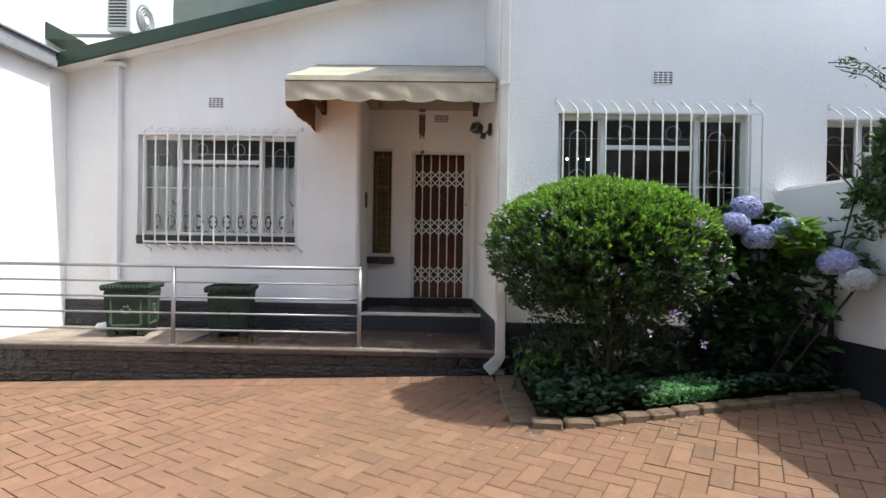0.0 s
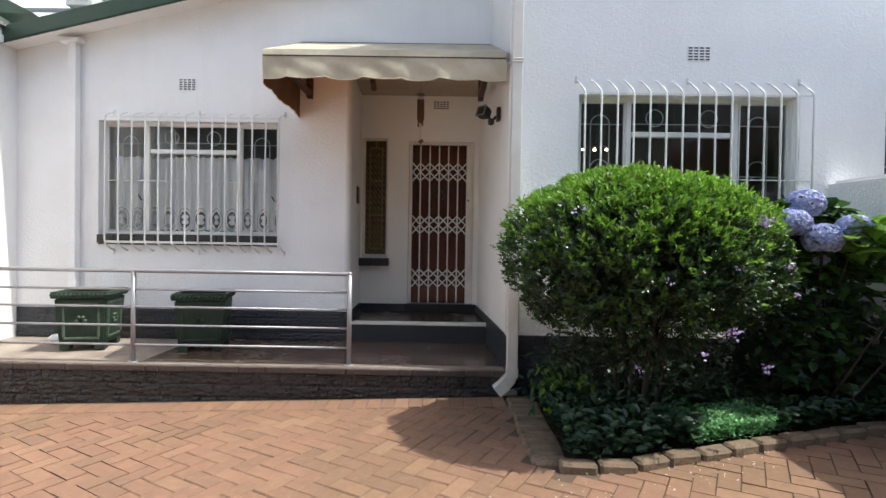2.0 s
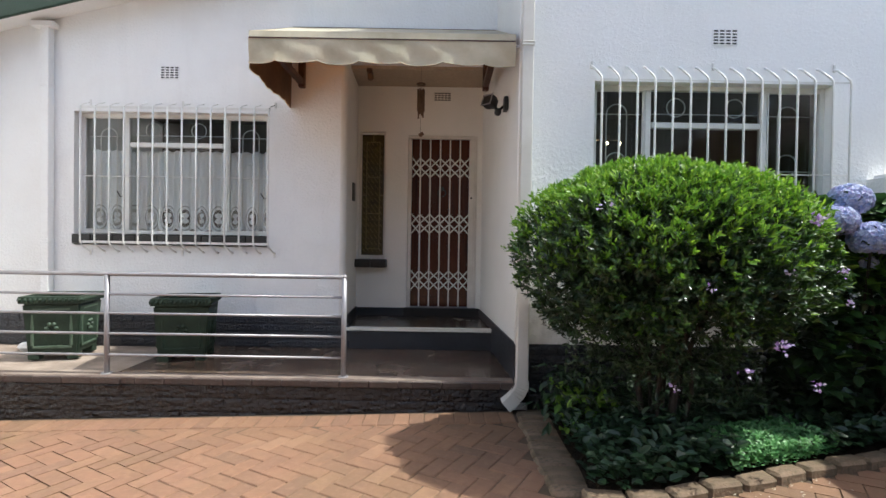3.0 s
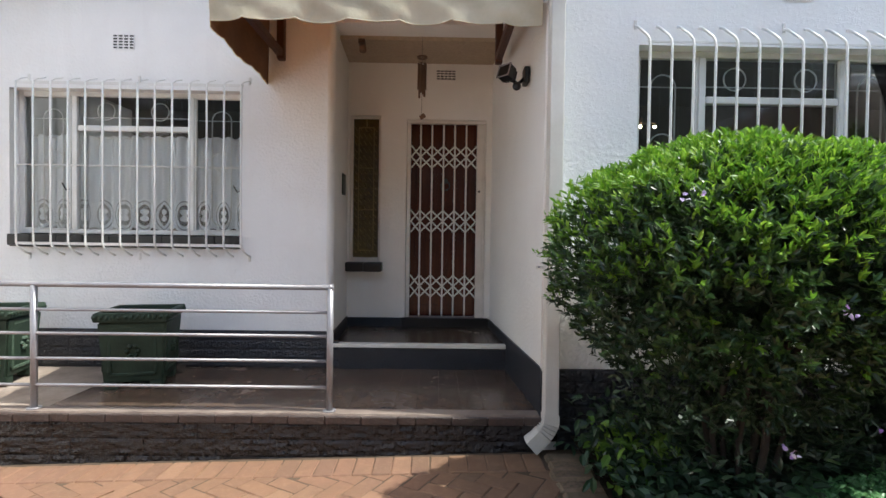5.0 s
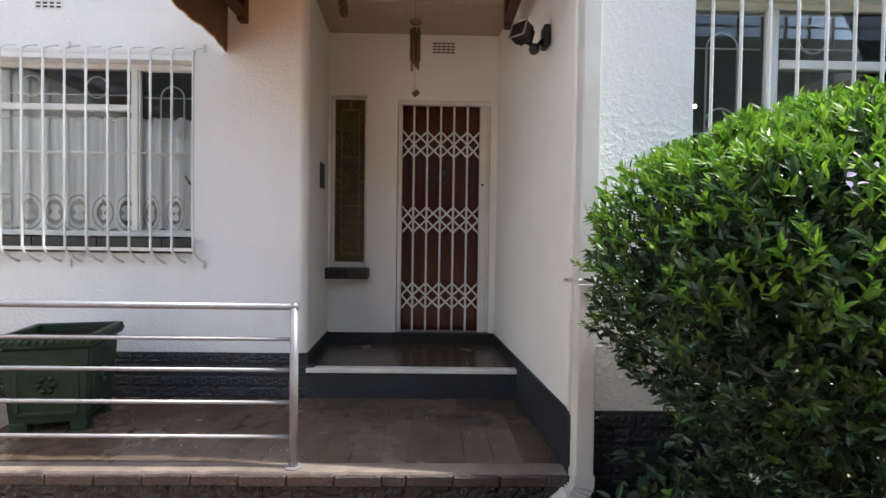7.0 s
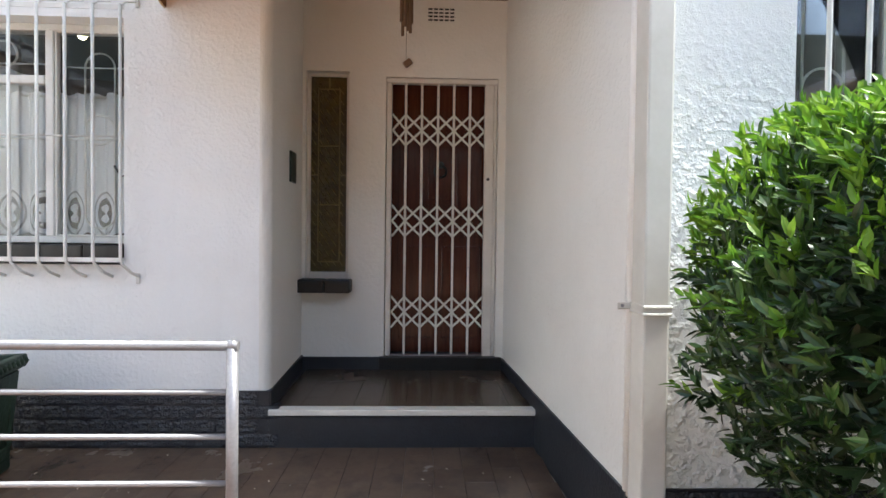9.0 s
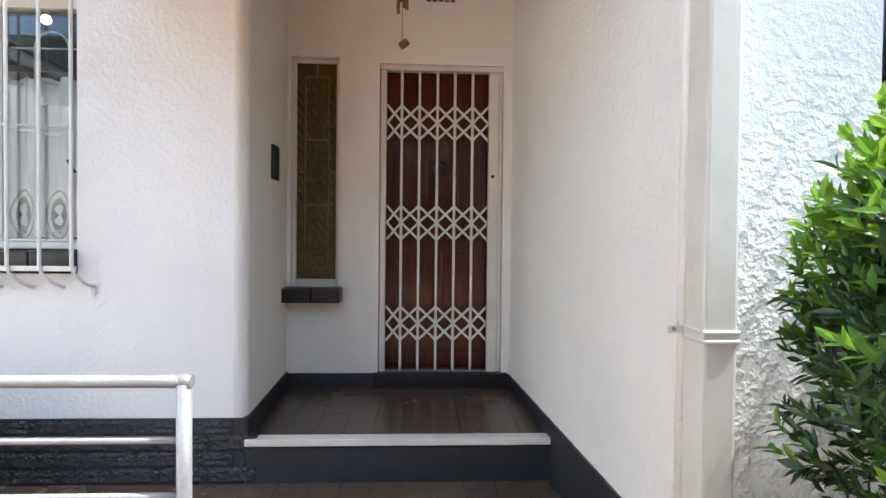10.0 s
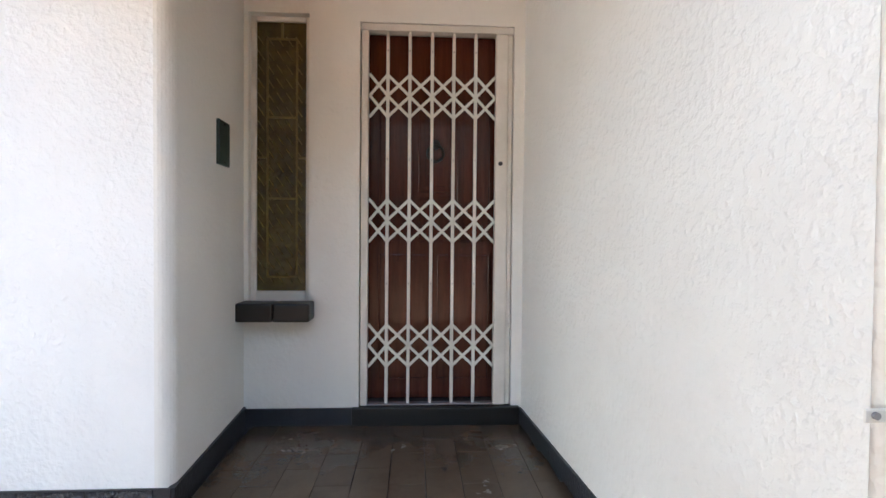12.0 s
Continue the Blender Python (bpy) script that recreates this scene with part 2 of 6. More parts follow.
M_GREY = surface("grey_gutter_paint", (0.30, 0.31, 0.33), (0.22, 0.23, 0.25), 0.45, 50, 3, 0.15)
M_SLATE = surface("weathered_roof_tile", (0.33, 0.34, 0.29), (0.22, 0.23, 0.19), 0.7, 40, 4, 0.3)
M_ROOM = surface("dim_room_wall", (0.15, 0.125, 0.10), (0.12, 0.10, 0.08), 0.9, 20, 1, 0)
M_BLIND = surface("grey_blind_slat", (0.20, 0.205, 0.19), (0.15, 0.155, 0.145), 0.5, 30, 3, 0)
M_LITTER = surface("dry_petal", (0.55, 0.48, 0.36), (0.38, 0.30, 0.20), 0.8, 60, 9, 0, vary="island", light=(0.7, 0.66, 0.58))
M_PLASTIC = surface("white_unit_casing", (0.72, 0.72, 0.70), (0.62, 0.62, 0.6), 0.45, 60, 3, 0.05)
M_GRILL = surface("dark_coil_fins", (0.05, 0.05, 0.052), (0.03, 0.03, 0.032), 0.5, 60, 3, 0)
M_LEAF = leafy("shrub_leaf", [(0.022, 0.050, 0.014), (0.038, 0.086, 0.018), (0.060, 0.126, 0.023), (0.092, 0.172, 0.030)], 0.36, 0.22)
# darker leaf tone: low and inner shade of the bushes put into colour
M_SHADELEAF = leafy("shade_dark_shrub_leaf", [(0.014, 0.031, 0.011), (0.023, 0.048, 0.017), (0.036, 0.070, 0.024)], 0.3, 0.1)
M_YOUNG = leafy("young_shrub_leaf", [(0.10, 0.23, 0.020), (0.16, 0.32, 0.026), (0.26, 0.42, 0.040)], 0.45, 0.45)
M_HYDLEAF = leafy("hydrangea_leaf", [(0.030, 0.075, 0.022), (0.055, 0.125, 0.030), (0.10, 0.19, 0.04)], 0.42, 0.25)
# brighter copy of the leaf, with the sunlight on it in the colour
M_HYDLIT = leafy("sunlit_hydrangea_leaf", [(0.11, 0.22, 0.03), (0.17, 0.31, 0.04), (0.25, 0.38, 0.06)], 0.45, 0.4)
# a sunlit and a shade-darkened leaf colour for the bed
M_IVY = leafy("sunlit_ground_cover_leaf", [(0.08, 0.22, 0.07), (0.13, 0.32, 0.11), (0.22, 0.42, 0.18)], 0.4, 0.3)
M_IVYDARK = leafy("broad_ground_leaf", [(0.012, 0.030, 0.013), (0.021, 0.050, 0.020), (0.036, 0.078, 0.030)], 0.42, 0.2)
M_PETAL = leafy("hydrangea_petal", [(0.26, 0.32, 0.60), (0.38, 0.44, 0.68), (0.56, 0.60, 0.76), (0.42, 0.38, 0.66)], 0.6, 0.2)
M_FADED = leafy("fading_hydrangea_petal", [(0.42, 0.48, 0.50), (0.58, 0.62, 0.58), (0.70, 0.72, 0.70)], 0.6, 0.2)
M_VIOLET = leafy("violet_petal", [(0.26, 0.12, 0.42), (0.42, 0.32, 0.58), (0.62, 0.58, 0.66)], 0.6, 0.3)
M_GLASS = glassy("window_glass", (0.97, 0.985, 0.98))
M_AMBER = surface("dark_amber_cathedral_glass", (0.085, 0.066, 0.015), (0.036, 0.027, 0.007), 0.16, 34, 12, 0.8, 0.004)
M_LEAD = surface("yellow_glass_border", (0.20, 0.145, 0.030), (0.13, 0.09, 0.02), 0.3, 40, 8, 0.3)


def bulb_mat():
    m, nt, b = node_mat("warm_bulb")
    b.inputs["Emission Color"].default_value = (1.0, 0.82, 0.5, 1)
    b.inputs["Emission Strength"].default_value = 7.0
    return m


def fabric_mat():
    """Cream awning canvas that lets warm light through, with faint dirt along it."""
    m, nt, b = node_mat("cream_awning_canvas")
    dirt = ramp(nt, noise_at(nt, 3.0, 6.0, 0.65), 0.42, 0.78)
    c = mixed(nt, dirt, (0.60, 0.56, 0.43), (0.38, 0.35, 0.25))
    nt.links.new(c, b.inputs["Base Color"])
    b.inputs["Roughness"].default_value = 0.85
    bumped(nt, b, noise_at(nt, 14.0, 3.0), 0.35, 0.01)
    t = nt.nodes.new("ShaderNodeBsdfTranslucent")
    t.inputs[0].default_value = (0.78, 0.42, 0.12, 1)
    s = nt.nodes.new("ShaderNodeMixShader")
    s.inputs[0].default_value = 0.24
    nt.links.new(b.outputs[0], s.inputs[1])
    nt.links.new(t.outputs[0], s.inputs[2])
    nt.links.new(s.outputs[0], nt.nodes["Material Output"].inputs[0])
    return m


ZLACE = 1.955


def lace_mat(name, open_share, pattern):
    """Net curtain: white thread with holes between; the border carries a denser figured lace."""
    m, nt, b = node_mat(name)
    b.inputs["Base Color"].default_value = (0.88, 0.90, 0.93, 1)
    b.inputs["Roughness"].default_value = 0.9
    t = nt.nodes.new("ShaderNodeBsdfTranslucent")
    t.inputs[0].default_value = (0.85, 0.87, 0.9, 1)
    s1 = nt.nodes.new("ShaderNodeMixShader")
    s1.inputs[0].default_value = 0.15
    nt.links.new(b.outputs[0], s1.inputs[1])
    nt.links.new(t.outputs[0], s1.inputs[2])
    clear = nt.nodes.new("ShaderNodeBsdfTransparent")
    s2 = nt.nodes.new("ShaderNodeMixShader")
    if pattern:
        # one oval medallion to each point of the border: an open ring round a figured flower
        def calc(op, a, k=None):
            n = nt.nodes.new("ShaderNodeMath")
            n.operation = op
            for s, q in zip(n.inputs, (a, k)):
                if q is None:
                    continue
                if isinstance(q, (int, float)):
                    s.default_value = q
                else:
                    nt.links.new(q, s)
            return n.outputs[0]
        sep = nt.nodes.new("ShaderNodeSeparateXYZ")
        nt.links.new(nt.nodes.new("ShaderNodeNewGeometry").outputs["Position"], sep.inputs[0])
        u = calc("SUBTRACT", calc("FRACT", calc("ADD", calc("MULTIPLY", sep.outputs[0], 5.6), 0.5)), 0.5)
        w = calc("SUBTRACT", sep.outputs[2], pattern)
        r = calc("SQRT", calc("ADD", calc("POWER", calc("MULTIPLY", u, 3.6), 2.0), calc("POWER", calc("MULTIPLY", w, 10.5), 2.0)))
        inside = calc("LESS_THAN", r, 1.0)
        flower = calc("LESS_THAN", calc("ADD", calc("MULTIPLY", calc("ABSOLUTE", calc("SINE", calc("MULTIPLY", w, 42.0))), -0.5), r), 0.25)
        opened = calc("MULTIPLY", inside, calc("SUBTRACT", 1.0, flower))
        second = calc("MULTIPLY", calc("LESS_THAN", calc("ABSOLUTE", calc("SUBTRACT", r, 1.35)), 0.07), 0.5)
        net = calc("MULTIPLY", ramp(nt, noise_at(nt, 150.0, 1.0), 0.55, 0.7), 0.22)
        nt.links.new(calc("MAXIMUM", calc("MAXIMUM", calc("MULTIPLY", opened, 0.85), second), net), s2.inputs[0])
    else:
        weave = nt.nodes.new("ShaderNodeMath")
        weave.operation, weave.inputs[1].default_value, weave.inputs[2].default_value = "MULTIPLY_ADD", 0.18, open_share
        nt.links.new(ramp(nt, noise_at(nt, 260.0, 1.0), 0.4, 0.7), weave.inputs[0])
        nt.links.new(weave.outputs[0], s2.inputs[0])
    nt.links.new(s1.outputs[0], s2.inputs[1])
    nt.links.new(clear.outputs[0], s2.inputs[2])
    nt.links.new(s2.outputs[0], nt.nodes["Material Output"].inputs[0])
    return m


def lining_mat():
    """Orange-brown underside of the canvas, through which some sunlight glows."""
    m, nt, b = node_mat("orange_brown_awning_lining")
    c = mixed(nt, ramp(nt, noise_at(nt, 4.0, 5.0), 0.35, 0.7), (0.30, 0.155, 0.070), (0.21, 0.108, 0.050))
    nt.links.new(c, b.inputs["Base Color"])
    b.inputs["Roughness"].default_value = 0.85
    t = nt.nodes.new("ShaderNodeBsdfTranslucent")
    t.inputs[0].default_value = (0.84, 0.47, 0.14, 1)
    s = nt.nodes.new("ShaderNodeMixShader")
    s.inputs[0].default_value = 0.55
    nt.links.new(b.outputs[0], s.inputs[1])
    nt.links.new(t.outputs[0], s.inputs[2])
    nt.links.new(s.outputs[0], nt.nodes["Material Output"].inputs[0])
    return m


M_BULB, M_CANVAS, M_LINING = bulb_mat(), fabric_mat(), lining_mat()
M_NET, M_LACE = lace_mat("net_curtain", 0.02, False), lace_mat("figured_lace", 0.3, ZLACE)

# ---- building blocks ----
ORIGIN = {}


def B():
    return bmesh.new()


def box(bm, x0, x1, y0, y1, z0, z1, bevel=0.0, seg=2):
    ret = bmesh.ops.create_cube(bm, size=1.0)
    vs = ret["verts"]
    for v in vs:
        v.co = Vector((x0 + (x1 - x0) * (v.co.x + 0.5), y0 + (y1 - y0) * (v.co.y + 0.5), z0 + (z1 - z0) * (v.co.z + 0.5)))
    if bevel:
        es = list({e for v in vs for e in v.link_edges})
        bmesh.ops.bevel(bm, geom=es, offset=bevel, segments=seg, affect="EDGES", profile=0.6)
    return bm


def prism(bm, pts, z0, z1):
    """A flat plan of points carried up from z0 to z1."""
    lo = [bm.verts.new((x, y, z0)) for x, y in pts]
    hi = [bm.verts.new((x, y, z1)) for x, y in pts]
    n = len(pts)
    bm.faces.new(lo[::-1])
    bm.faces.new(hi)
    for i in range(n):
        j = (i + 1) % n
        bm.faces.new((lo[i], lo[j], hi[j], hi[i]))
    bmesh.ops.recalc_face_normals(bm, faces=bm.faces)
    return bm


def tube(bm, pts, r, n=8, cap=True, flat=1.0):
    """A round bar along a line of points; flat squeezes it across."""
    P = [Vector(p) for p in pts]
    rings = []
    side = None
    for i, p in enumerate(P):
        d = (P[min(i + 1, len(P) - 1)] - P[max(i - 1, 0)]).normalized()
        if side is None:
            side = d.cross(Vector((0, 0, 1)) if abs(d.z) < 0.9 else Vector((1, 0, 0))).normalized()
        side = (side - d * side.dot(d)).normalized()
        up = d.cross(side)
        rings.append([bm.verts.new(p + (side * math.cos(a) + up * math.sin(a) * flat) * r) for a in (2 * math.pi * k / n for k in range(n))])
    for a, b in zip(rings, rings[1:]):
        for k in range(n):
            f = bm.faces.new((a[k], a[(k + 1) % n], b[(k + 1) % n], b[k]))
            f.smooth = True
    if cap:
        bm.faces.new(rings[0][::-1])
        bm.faces.new(rings[-1])
    return bm


def ring(bm, c, r, wire, axis="y", n=24, m=6, start=0.0, sweep=2 * math.pi):
    """A bent wire: a circle or an arc in the plane across the axis."""
    closed = sweep >= 2 * math.pi - 1e-6
    pts = []
    for k in range(n + 1):
        a = start + sweep * k / n
        pts.append((c[0] + r * math.cos(a), c[1], c[2] + r * math.sin(a)) if axis == "y" else (c[0] + r * math.cos(a), c[1] + r * math.sin(a), c[2]) if axis == "z" else (c[0], c[1] + r * math.cos(a), c[2] + r * math.sin(a)))
    return tube(bm, pts, wire, m, cap=not closed)


def finish(bm, name, mat, shift=(0, 0, 0), smooth=False):
    me = bpy.data.meshes.new(name)
    if any(shift):
        bmesh.ops.translate(bm, verts=bm.verts, vec=-Vector(shift))
    if smooth:
        for f in bm.faces:
            f.smooth = True
    bm.to_mesh(me)
    bm.free()
    me.materials.append(mat)
    return me


def part(name, bm, material, parent, label="", smooth=False):
    """Links a bmesh, in world places, as ONE mesh under a thing or a part."""
    o = ORIGIN.get(parent.name, (0, 0, 0))
    ob = new(name, finish(bm, name, material, o, smooth))
    ob.parent = parent
    ORIGIN[ob.name] = o
    return tagged(ob, label)


def thing(name, at, label, category, group="", kind=""):
    ob = new(name)
    ob.empty_display_size = 0.1
    ob.location = at
    ORIGIN[ob.name] = tuple(at)
    return tagged(ob, label, category, group, kind)


def solid(name, bm, mat, label, category, group="", kind="", at=(0, 0, 0), smooth=False):
    ob = new(name, finish(bm, name, mat, at, smooth))
    ob.location = at
    ORIGIN[ob.name] = tuple(at)
    return tagged(ob, label, category, group, kind)


def structure(name, bm, mat, label, category="wall"):
    return solid(name, bm, mat, label, category, kind="structure")


def pydata(name, verts, faces, mat, smooth=False):
    me = bpy.data.meshes.new(name)
    me.from_pydata([tuple(v) for v in verts], [], [tuple(f) for f in faces])
    me.materials.append(mat)
    if smooth:
        me.polygons.foreach_set("use_smooth", [True] * len(me.polygons))
    me.update()
    return me


def pierced(bm, x0, x1, z0, z1, y0, y1, holes):
    """An upright slab across y, with rectangular openings (x0, x1, z0, z1) clean through it."""
    xs = sorted({x0, x1, *(h[0] for h in holes), *(h[1] for h in holes)})
    zs = sorted({z0, z1, *(h[2] for h in holes), *(h[3] for h in holes)})
    xs, zs = [x for x in xs if x0 <= x <= x1], [z for z in zs if z0 <= z <= z1]
    full = {}
    for i in range(len(xs) - 1):
        for k in range(len(zs) - 1):
            cx, cz = (xs[i] + xs[i + 1]) / 2, (zs[k] + zs[k + 1]) / 2
            full[i, k] = not any(h[0] < cx < h[1] and h[2] < cz < h[3] for h in holes)
    vs = {}

    def v(i, k, s):
        if (i, k, s) not in vs:
            vs[i, k, s] = bm.verts.new((xs[i], (y0, y1)[s], zs[k]))
        return vs[i, k, s]
    for (i, k), f in full.items():
        if not f:
            continue
        bm.faces.new((v(i, k, 0), v(i + 1, k, 0), v(i + 1, k + 1, 0), v(i, k + 1, 0)))
        bm.faces.new((v(i, k + 1, 1), v(i + 1, k + 1, 1), v(i + 1, k, 1), v(i, k, 1)))
        for di, dk, a, b in ((-1, 0, (i, k), (i, k + 1)), (1, 0, (i + 1, k + 1), (i + 1, k)), (0, -1, (i + 1, k), (i, k)), (0, 1, (i, k + 1), (i + 1, k + 1))):
            if not full.get((i + di, k + dk), False):
                bm.faces.new((v(*a, 0), v(*b, 0), v(*b, 1), v(*a, 1)))
    bmesh.ops.recalc_face_normals(bm, faces=bm.faces)
    return bm


def g(x):
    """Height of the paving, which climbs gently towards +x."""
    return 0.405 + 0.033 * max(-6.0, min(4.0, x))


def piece(name, me, parent, m):
    """One piece of a paved or built surface: an object of its own on shared mesh data."""
    ob = bpy.data.objects.new(name, me)
    scene.collection.objects.link(ob)
    ob.parent = parent
    o = ORIGIN.get(parent.name, (0, 0, 0))
    ob.matrix_basis = Matrix.Translation(-Vector(o)) @ m
    return ob


def leaves(pos, ahead, up, length, width, fold=0.18, curl=0.12):
    """Leaf blades from arrays of places, directions and normals: seven points and six triangles each."""
    ahead = ahead / np.linalg.norm(ahead, axis=1, keepdims=True)
    side = np.cross(ahead, up)
    side /= np.linalg.norm(side, axis=1, keepdims=True) + 1e-9
    nrm = np.cross(side, ahead)
    L, W = np.asarray(length).reshape(-1, 1), np.asarray(width).reshape(-1, 1)
    b, t = pos, pos + ahead * L - nrm * L * curl
    mid = pos + ahead * L * 0.55 - nrm * L * curl * 0.25
    rows = []
    for along, wide in ((0.26, 0.40), (0.62, 0.42)):
        c = pos + ahead * L * along + nrm * (W * fold - L * curl * along * along)
        rows += [c - side * W * wide, c + side * W * wide]
    v = np.stack([b, rows[0], rows[2], t, rows[3], rows[1], mid], 1).reshape(-1, 3)
    k = np.arange(len(pos))[:, None] * 7
    f = np.stack([k + np.array([6, (i + 1) % 6, i]) for i in range(6)], 1).reshape(-1, 3)
    return v, f

# ---- setting ----
YF, YM, YB, YP = 7.79, 6.735, 8.66, 6.64   # wing facade, main facade, porch back wall, platform edge
ZP, ZL = 0.645, 0.86                     # platform and landing
W1 = (-4.055, -2.085, 1.665, 3.02)
W2 = (0.912, 2.85, 1.62, 3.065)
W3 = (3.60, 5.05, 1.62, 3.03)

# far ground and the bedding under the pavers
gv = []
for x in (-150.0, -6.0, 4.0, 150.0):
    for y in (-150.0, 150.0):
        gv.append((x, y, g(x) - 0.05))
ground = tagged(new("ground", pydata("ground", gv, [(0, 2, 3, 1), (2, 4, 5, 3), (4, 6, 7, 5)], M_JOINT)), "sandy brown earth around the house", "ground", kind="structure")
bm = B()
for x0, x1 in ((-4.97, 4.0),):
    vs = [bm.verts.new(p) for p in ((x0, -4.0, g(x0) - 0.0075), (x1, -4.0, g(x1) - 0.0075), (x1, YP + 0.05, g(x1) - 0.0075), (x0, YP + 0.05, g(x0) - 0.0075))]
    bm.faces.new(vs)
pavement = structure("pavement", bm, M_JOINT, "driveway of orange clay pavers laid in herringbone", "pavement")

# walls
slope = 0.245
def verge(x):
    return 3.80 + slope * (x + 4.95)

bm = pierced(B(), -4.95, -1.345, 0.2, 3.62, YF, YF + 0.27, [W1])
wall_facade = structure("wall_facade", bm, M_WHITE, "white plastered front wall with charcoal base")
bm = B()  # gable over window and porch, up to the sloping verge
P = [(-4.95, 3.62), (0.24, 3.62), (0.24, verge(0.24)), (-4.95, verge(-4.95))]
lo, hi = [bm.verts.new((x, YF, z)) for x, z in P], [bm.verts.new((x, YF + 0.27, z)) for x, z in P]
bm.faces.new(lo), bm.faces.new(hi[::-1])
for i in range(4):
    bm.faces.new((lo[i], hi[i], hi[(i + 1) % 4], lo[(i + 1) % 4]))
bmesh.ops.recalc_face_normals(bm, faces=bm.faces)
structure("wall_gable", bm, M_WHITE, "white plastered gable under a sloping green verge")
arc = [(-1.345 + 0.056 * math.sin(a), YF + 0.056 - 0.056 * math.cos(a)) for a in np.linspace(0, math.pi / 2, 8)]
bm = prism(B(), arc + [(-1.323, YB), (-1.323, YB + 0.3), (-1.53, YB + 0.3), (-1.53, YF + 0.271), (-1.345, YF + 0.271)], 0.2, 3.62)
structure("wall_porch_side", bm, M_PORCH, "cream plastered porch wall with a rounded corner")
DOOR = (-0.718, 0.108, 0.5, 3.012)
SIDE = (-1.30, -0.985, 1.50, 3.045)
bm = pierced(B(), -1.323, 0.166, 0.5, 3.62, YB, YB + 0.22, [DOOR, SIDE])
structure("wall_porch_back", bm, M_PORCH, "cream plastered porch wall around the front door")
bm = prism(B(), [(0.305, 6.688), (0.40, 6.692), (0.415, YM - 0.001), (0.55, YM + 0.27), (0.55, 11.4), (0.12, 11.4), (0.12, YB + 0.22), (0.166, YB + 0.22), (0.166, YB)], 0.2, 6.15)
structure("wall_main_side", bm, M_CREAM, "white rough-cast side wall of the taller block")
bm = pierced(B(), 0.416, 9.0, 0.2, 6.15, YM, YM + 0.27, [W2, W3])
wall_main = structure("wall_main", bm, M_ROUGH, "white rough-cast front wall of the taller block")
bm = B()
tube(bm, [(0.309, 6.698, 0.93), (0.309, 6.698, 6.15)], 0.016, 10)
structure("trim_corner_bead", bm, M_WHITE, "white rough plaster bead down the wall corner", "trim")
# porch ceiling, roofs, back of the house
structure("ceiling_porch", box(B(), -1.53, 0.2, YF + 0.271, YB + 0.22, 3.585, 3.66), M_PORCHCEIL, "tan painted porch ceiling", "ceiling")
bm = box(B(), 0.30, 9.2, YM - 0.27, 12.0, 6.15, 6.2)
structure("roof_main", bm, M_ROOF, "green roof edge of the taller block", "roof")
structure("wall_back", box(B(), -5.2, 9.0, 11.4, 11.6, 0.2, 6.15), M_WHITE, "white plastered back wall")
structure("wall_east", box(B(), 8.75, 9.0, YM + 0.27, 11.4, 0.2, 6.15), M_WHITE, "white plastered end wall")
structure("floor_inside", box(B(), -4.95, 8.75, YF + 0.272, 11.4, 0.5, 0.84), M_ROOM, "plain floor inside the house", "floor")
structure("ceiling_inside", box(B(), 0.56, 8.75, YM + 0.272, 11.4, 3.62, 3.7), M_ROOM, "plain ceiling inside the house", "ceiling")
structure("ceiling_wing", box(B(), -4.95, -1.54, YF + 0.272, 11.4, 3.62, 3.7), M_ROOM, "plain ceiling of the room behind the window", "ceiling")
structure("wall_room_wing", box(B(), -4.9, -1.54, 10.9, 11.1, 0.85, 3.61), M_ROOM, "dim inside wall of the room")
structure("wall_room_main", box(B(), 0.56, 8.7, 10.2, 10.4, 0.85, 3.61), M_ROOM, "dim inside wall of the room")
# wing roof sheet with its green bargeboard
bm = B()
n = 40
for i in range(n):
    xa, xb = -5.05 + i * 5.25 / n, -5.05 + (i + 1) * 5.25 / n
    za, zb = verge(xa) + 0.10, verge(xb) + 0.10
    vs = [bm.verts.new(p) for p in ((xa, YF - 0.24, za), (xb, YF - 0.24, zb), (xb, 11.6, zb), (xa, 11.6, za))]
    vt = [bm.verts.new((v.co.x, v.co.y, v.co.z + 0.012)) for v in vs]
    bm.faces.new(vs[::-1]), bm.faces.new(vt)
    for k in range(4):
        bm.faces.new((vs[k], vs[(k + 1) % 4], vt[(k + 1) % 4], vt[k]))
bmesh.ops.remove_doubles(bm, verts=bm.verts, dist=0.0005)
structure("roof_wing", bm, M_ROOF, "low green sheet roof over the wing", "roof")
bm = B()
P = [(-5.0, -0.075), (0.19, -0.075), (0.19, 0.095), (-5.0, 0.095)]
lo, hi = [bm.verts.new((x, YF - 0.29, verge(x) + d)) for x, d in P], [bm.verts.new((x, YF - 0.255, verge(x) + d)) for x, d in P]
bm.faces.new(lo), bm.faces.new(hi[::-1])
for i in range(4):
    bm.faces.new((lo[i], hi[i], hi[(i + 1) % 4], lo[(i + 1) % 4]))
bmesh.ops.recalc_face_normals(bm, faces=bm.faces)
bmesh.ops.bevel(bm, geom=bm.edges[:], offset=0.006, segments=2, affect="EDGES")
structure("trim_bargeboard", bm, M_ROOF, "dark green bargeboard along the sloping roof edge", "trim")
bm = B()
P = [(-4.94, -0.035), (0.19, -0.035), (0.19, -0.02), (-4.94, -0.02)]
lo, hi = [bm.verts.new((x, YF - 0.25, verge(x) + d)) for x, d in P], [bm.verts.new((x, YF - 0.004, verge(x) + d)) for x, d in P]
bm.faces.new(lo), bm.faces.new(hi[::-1])
for i in range(4):
    bm.faces.new((lo[i], hi[i], hi[(i + 1) % 4], lo[(i + 1) % 4]))
bmesh.ops.recalc_face_normals(bm, faces=bm.faces)
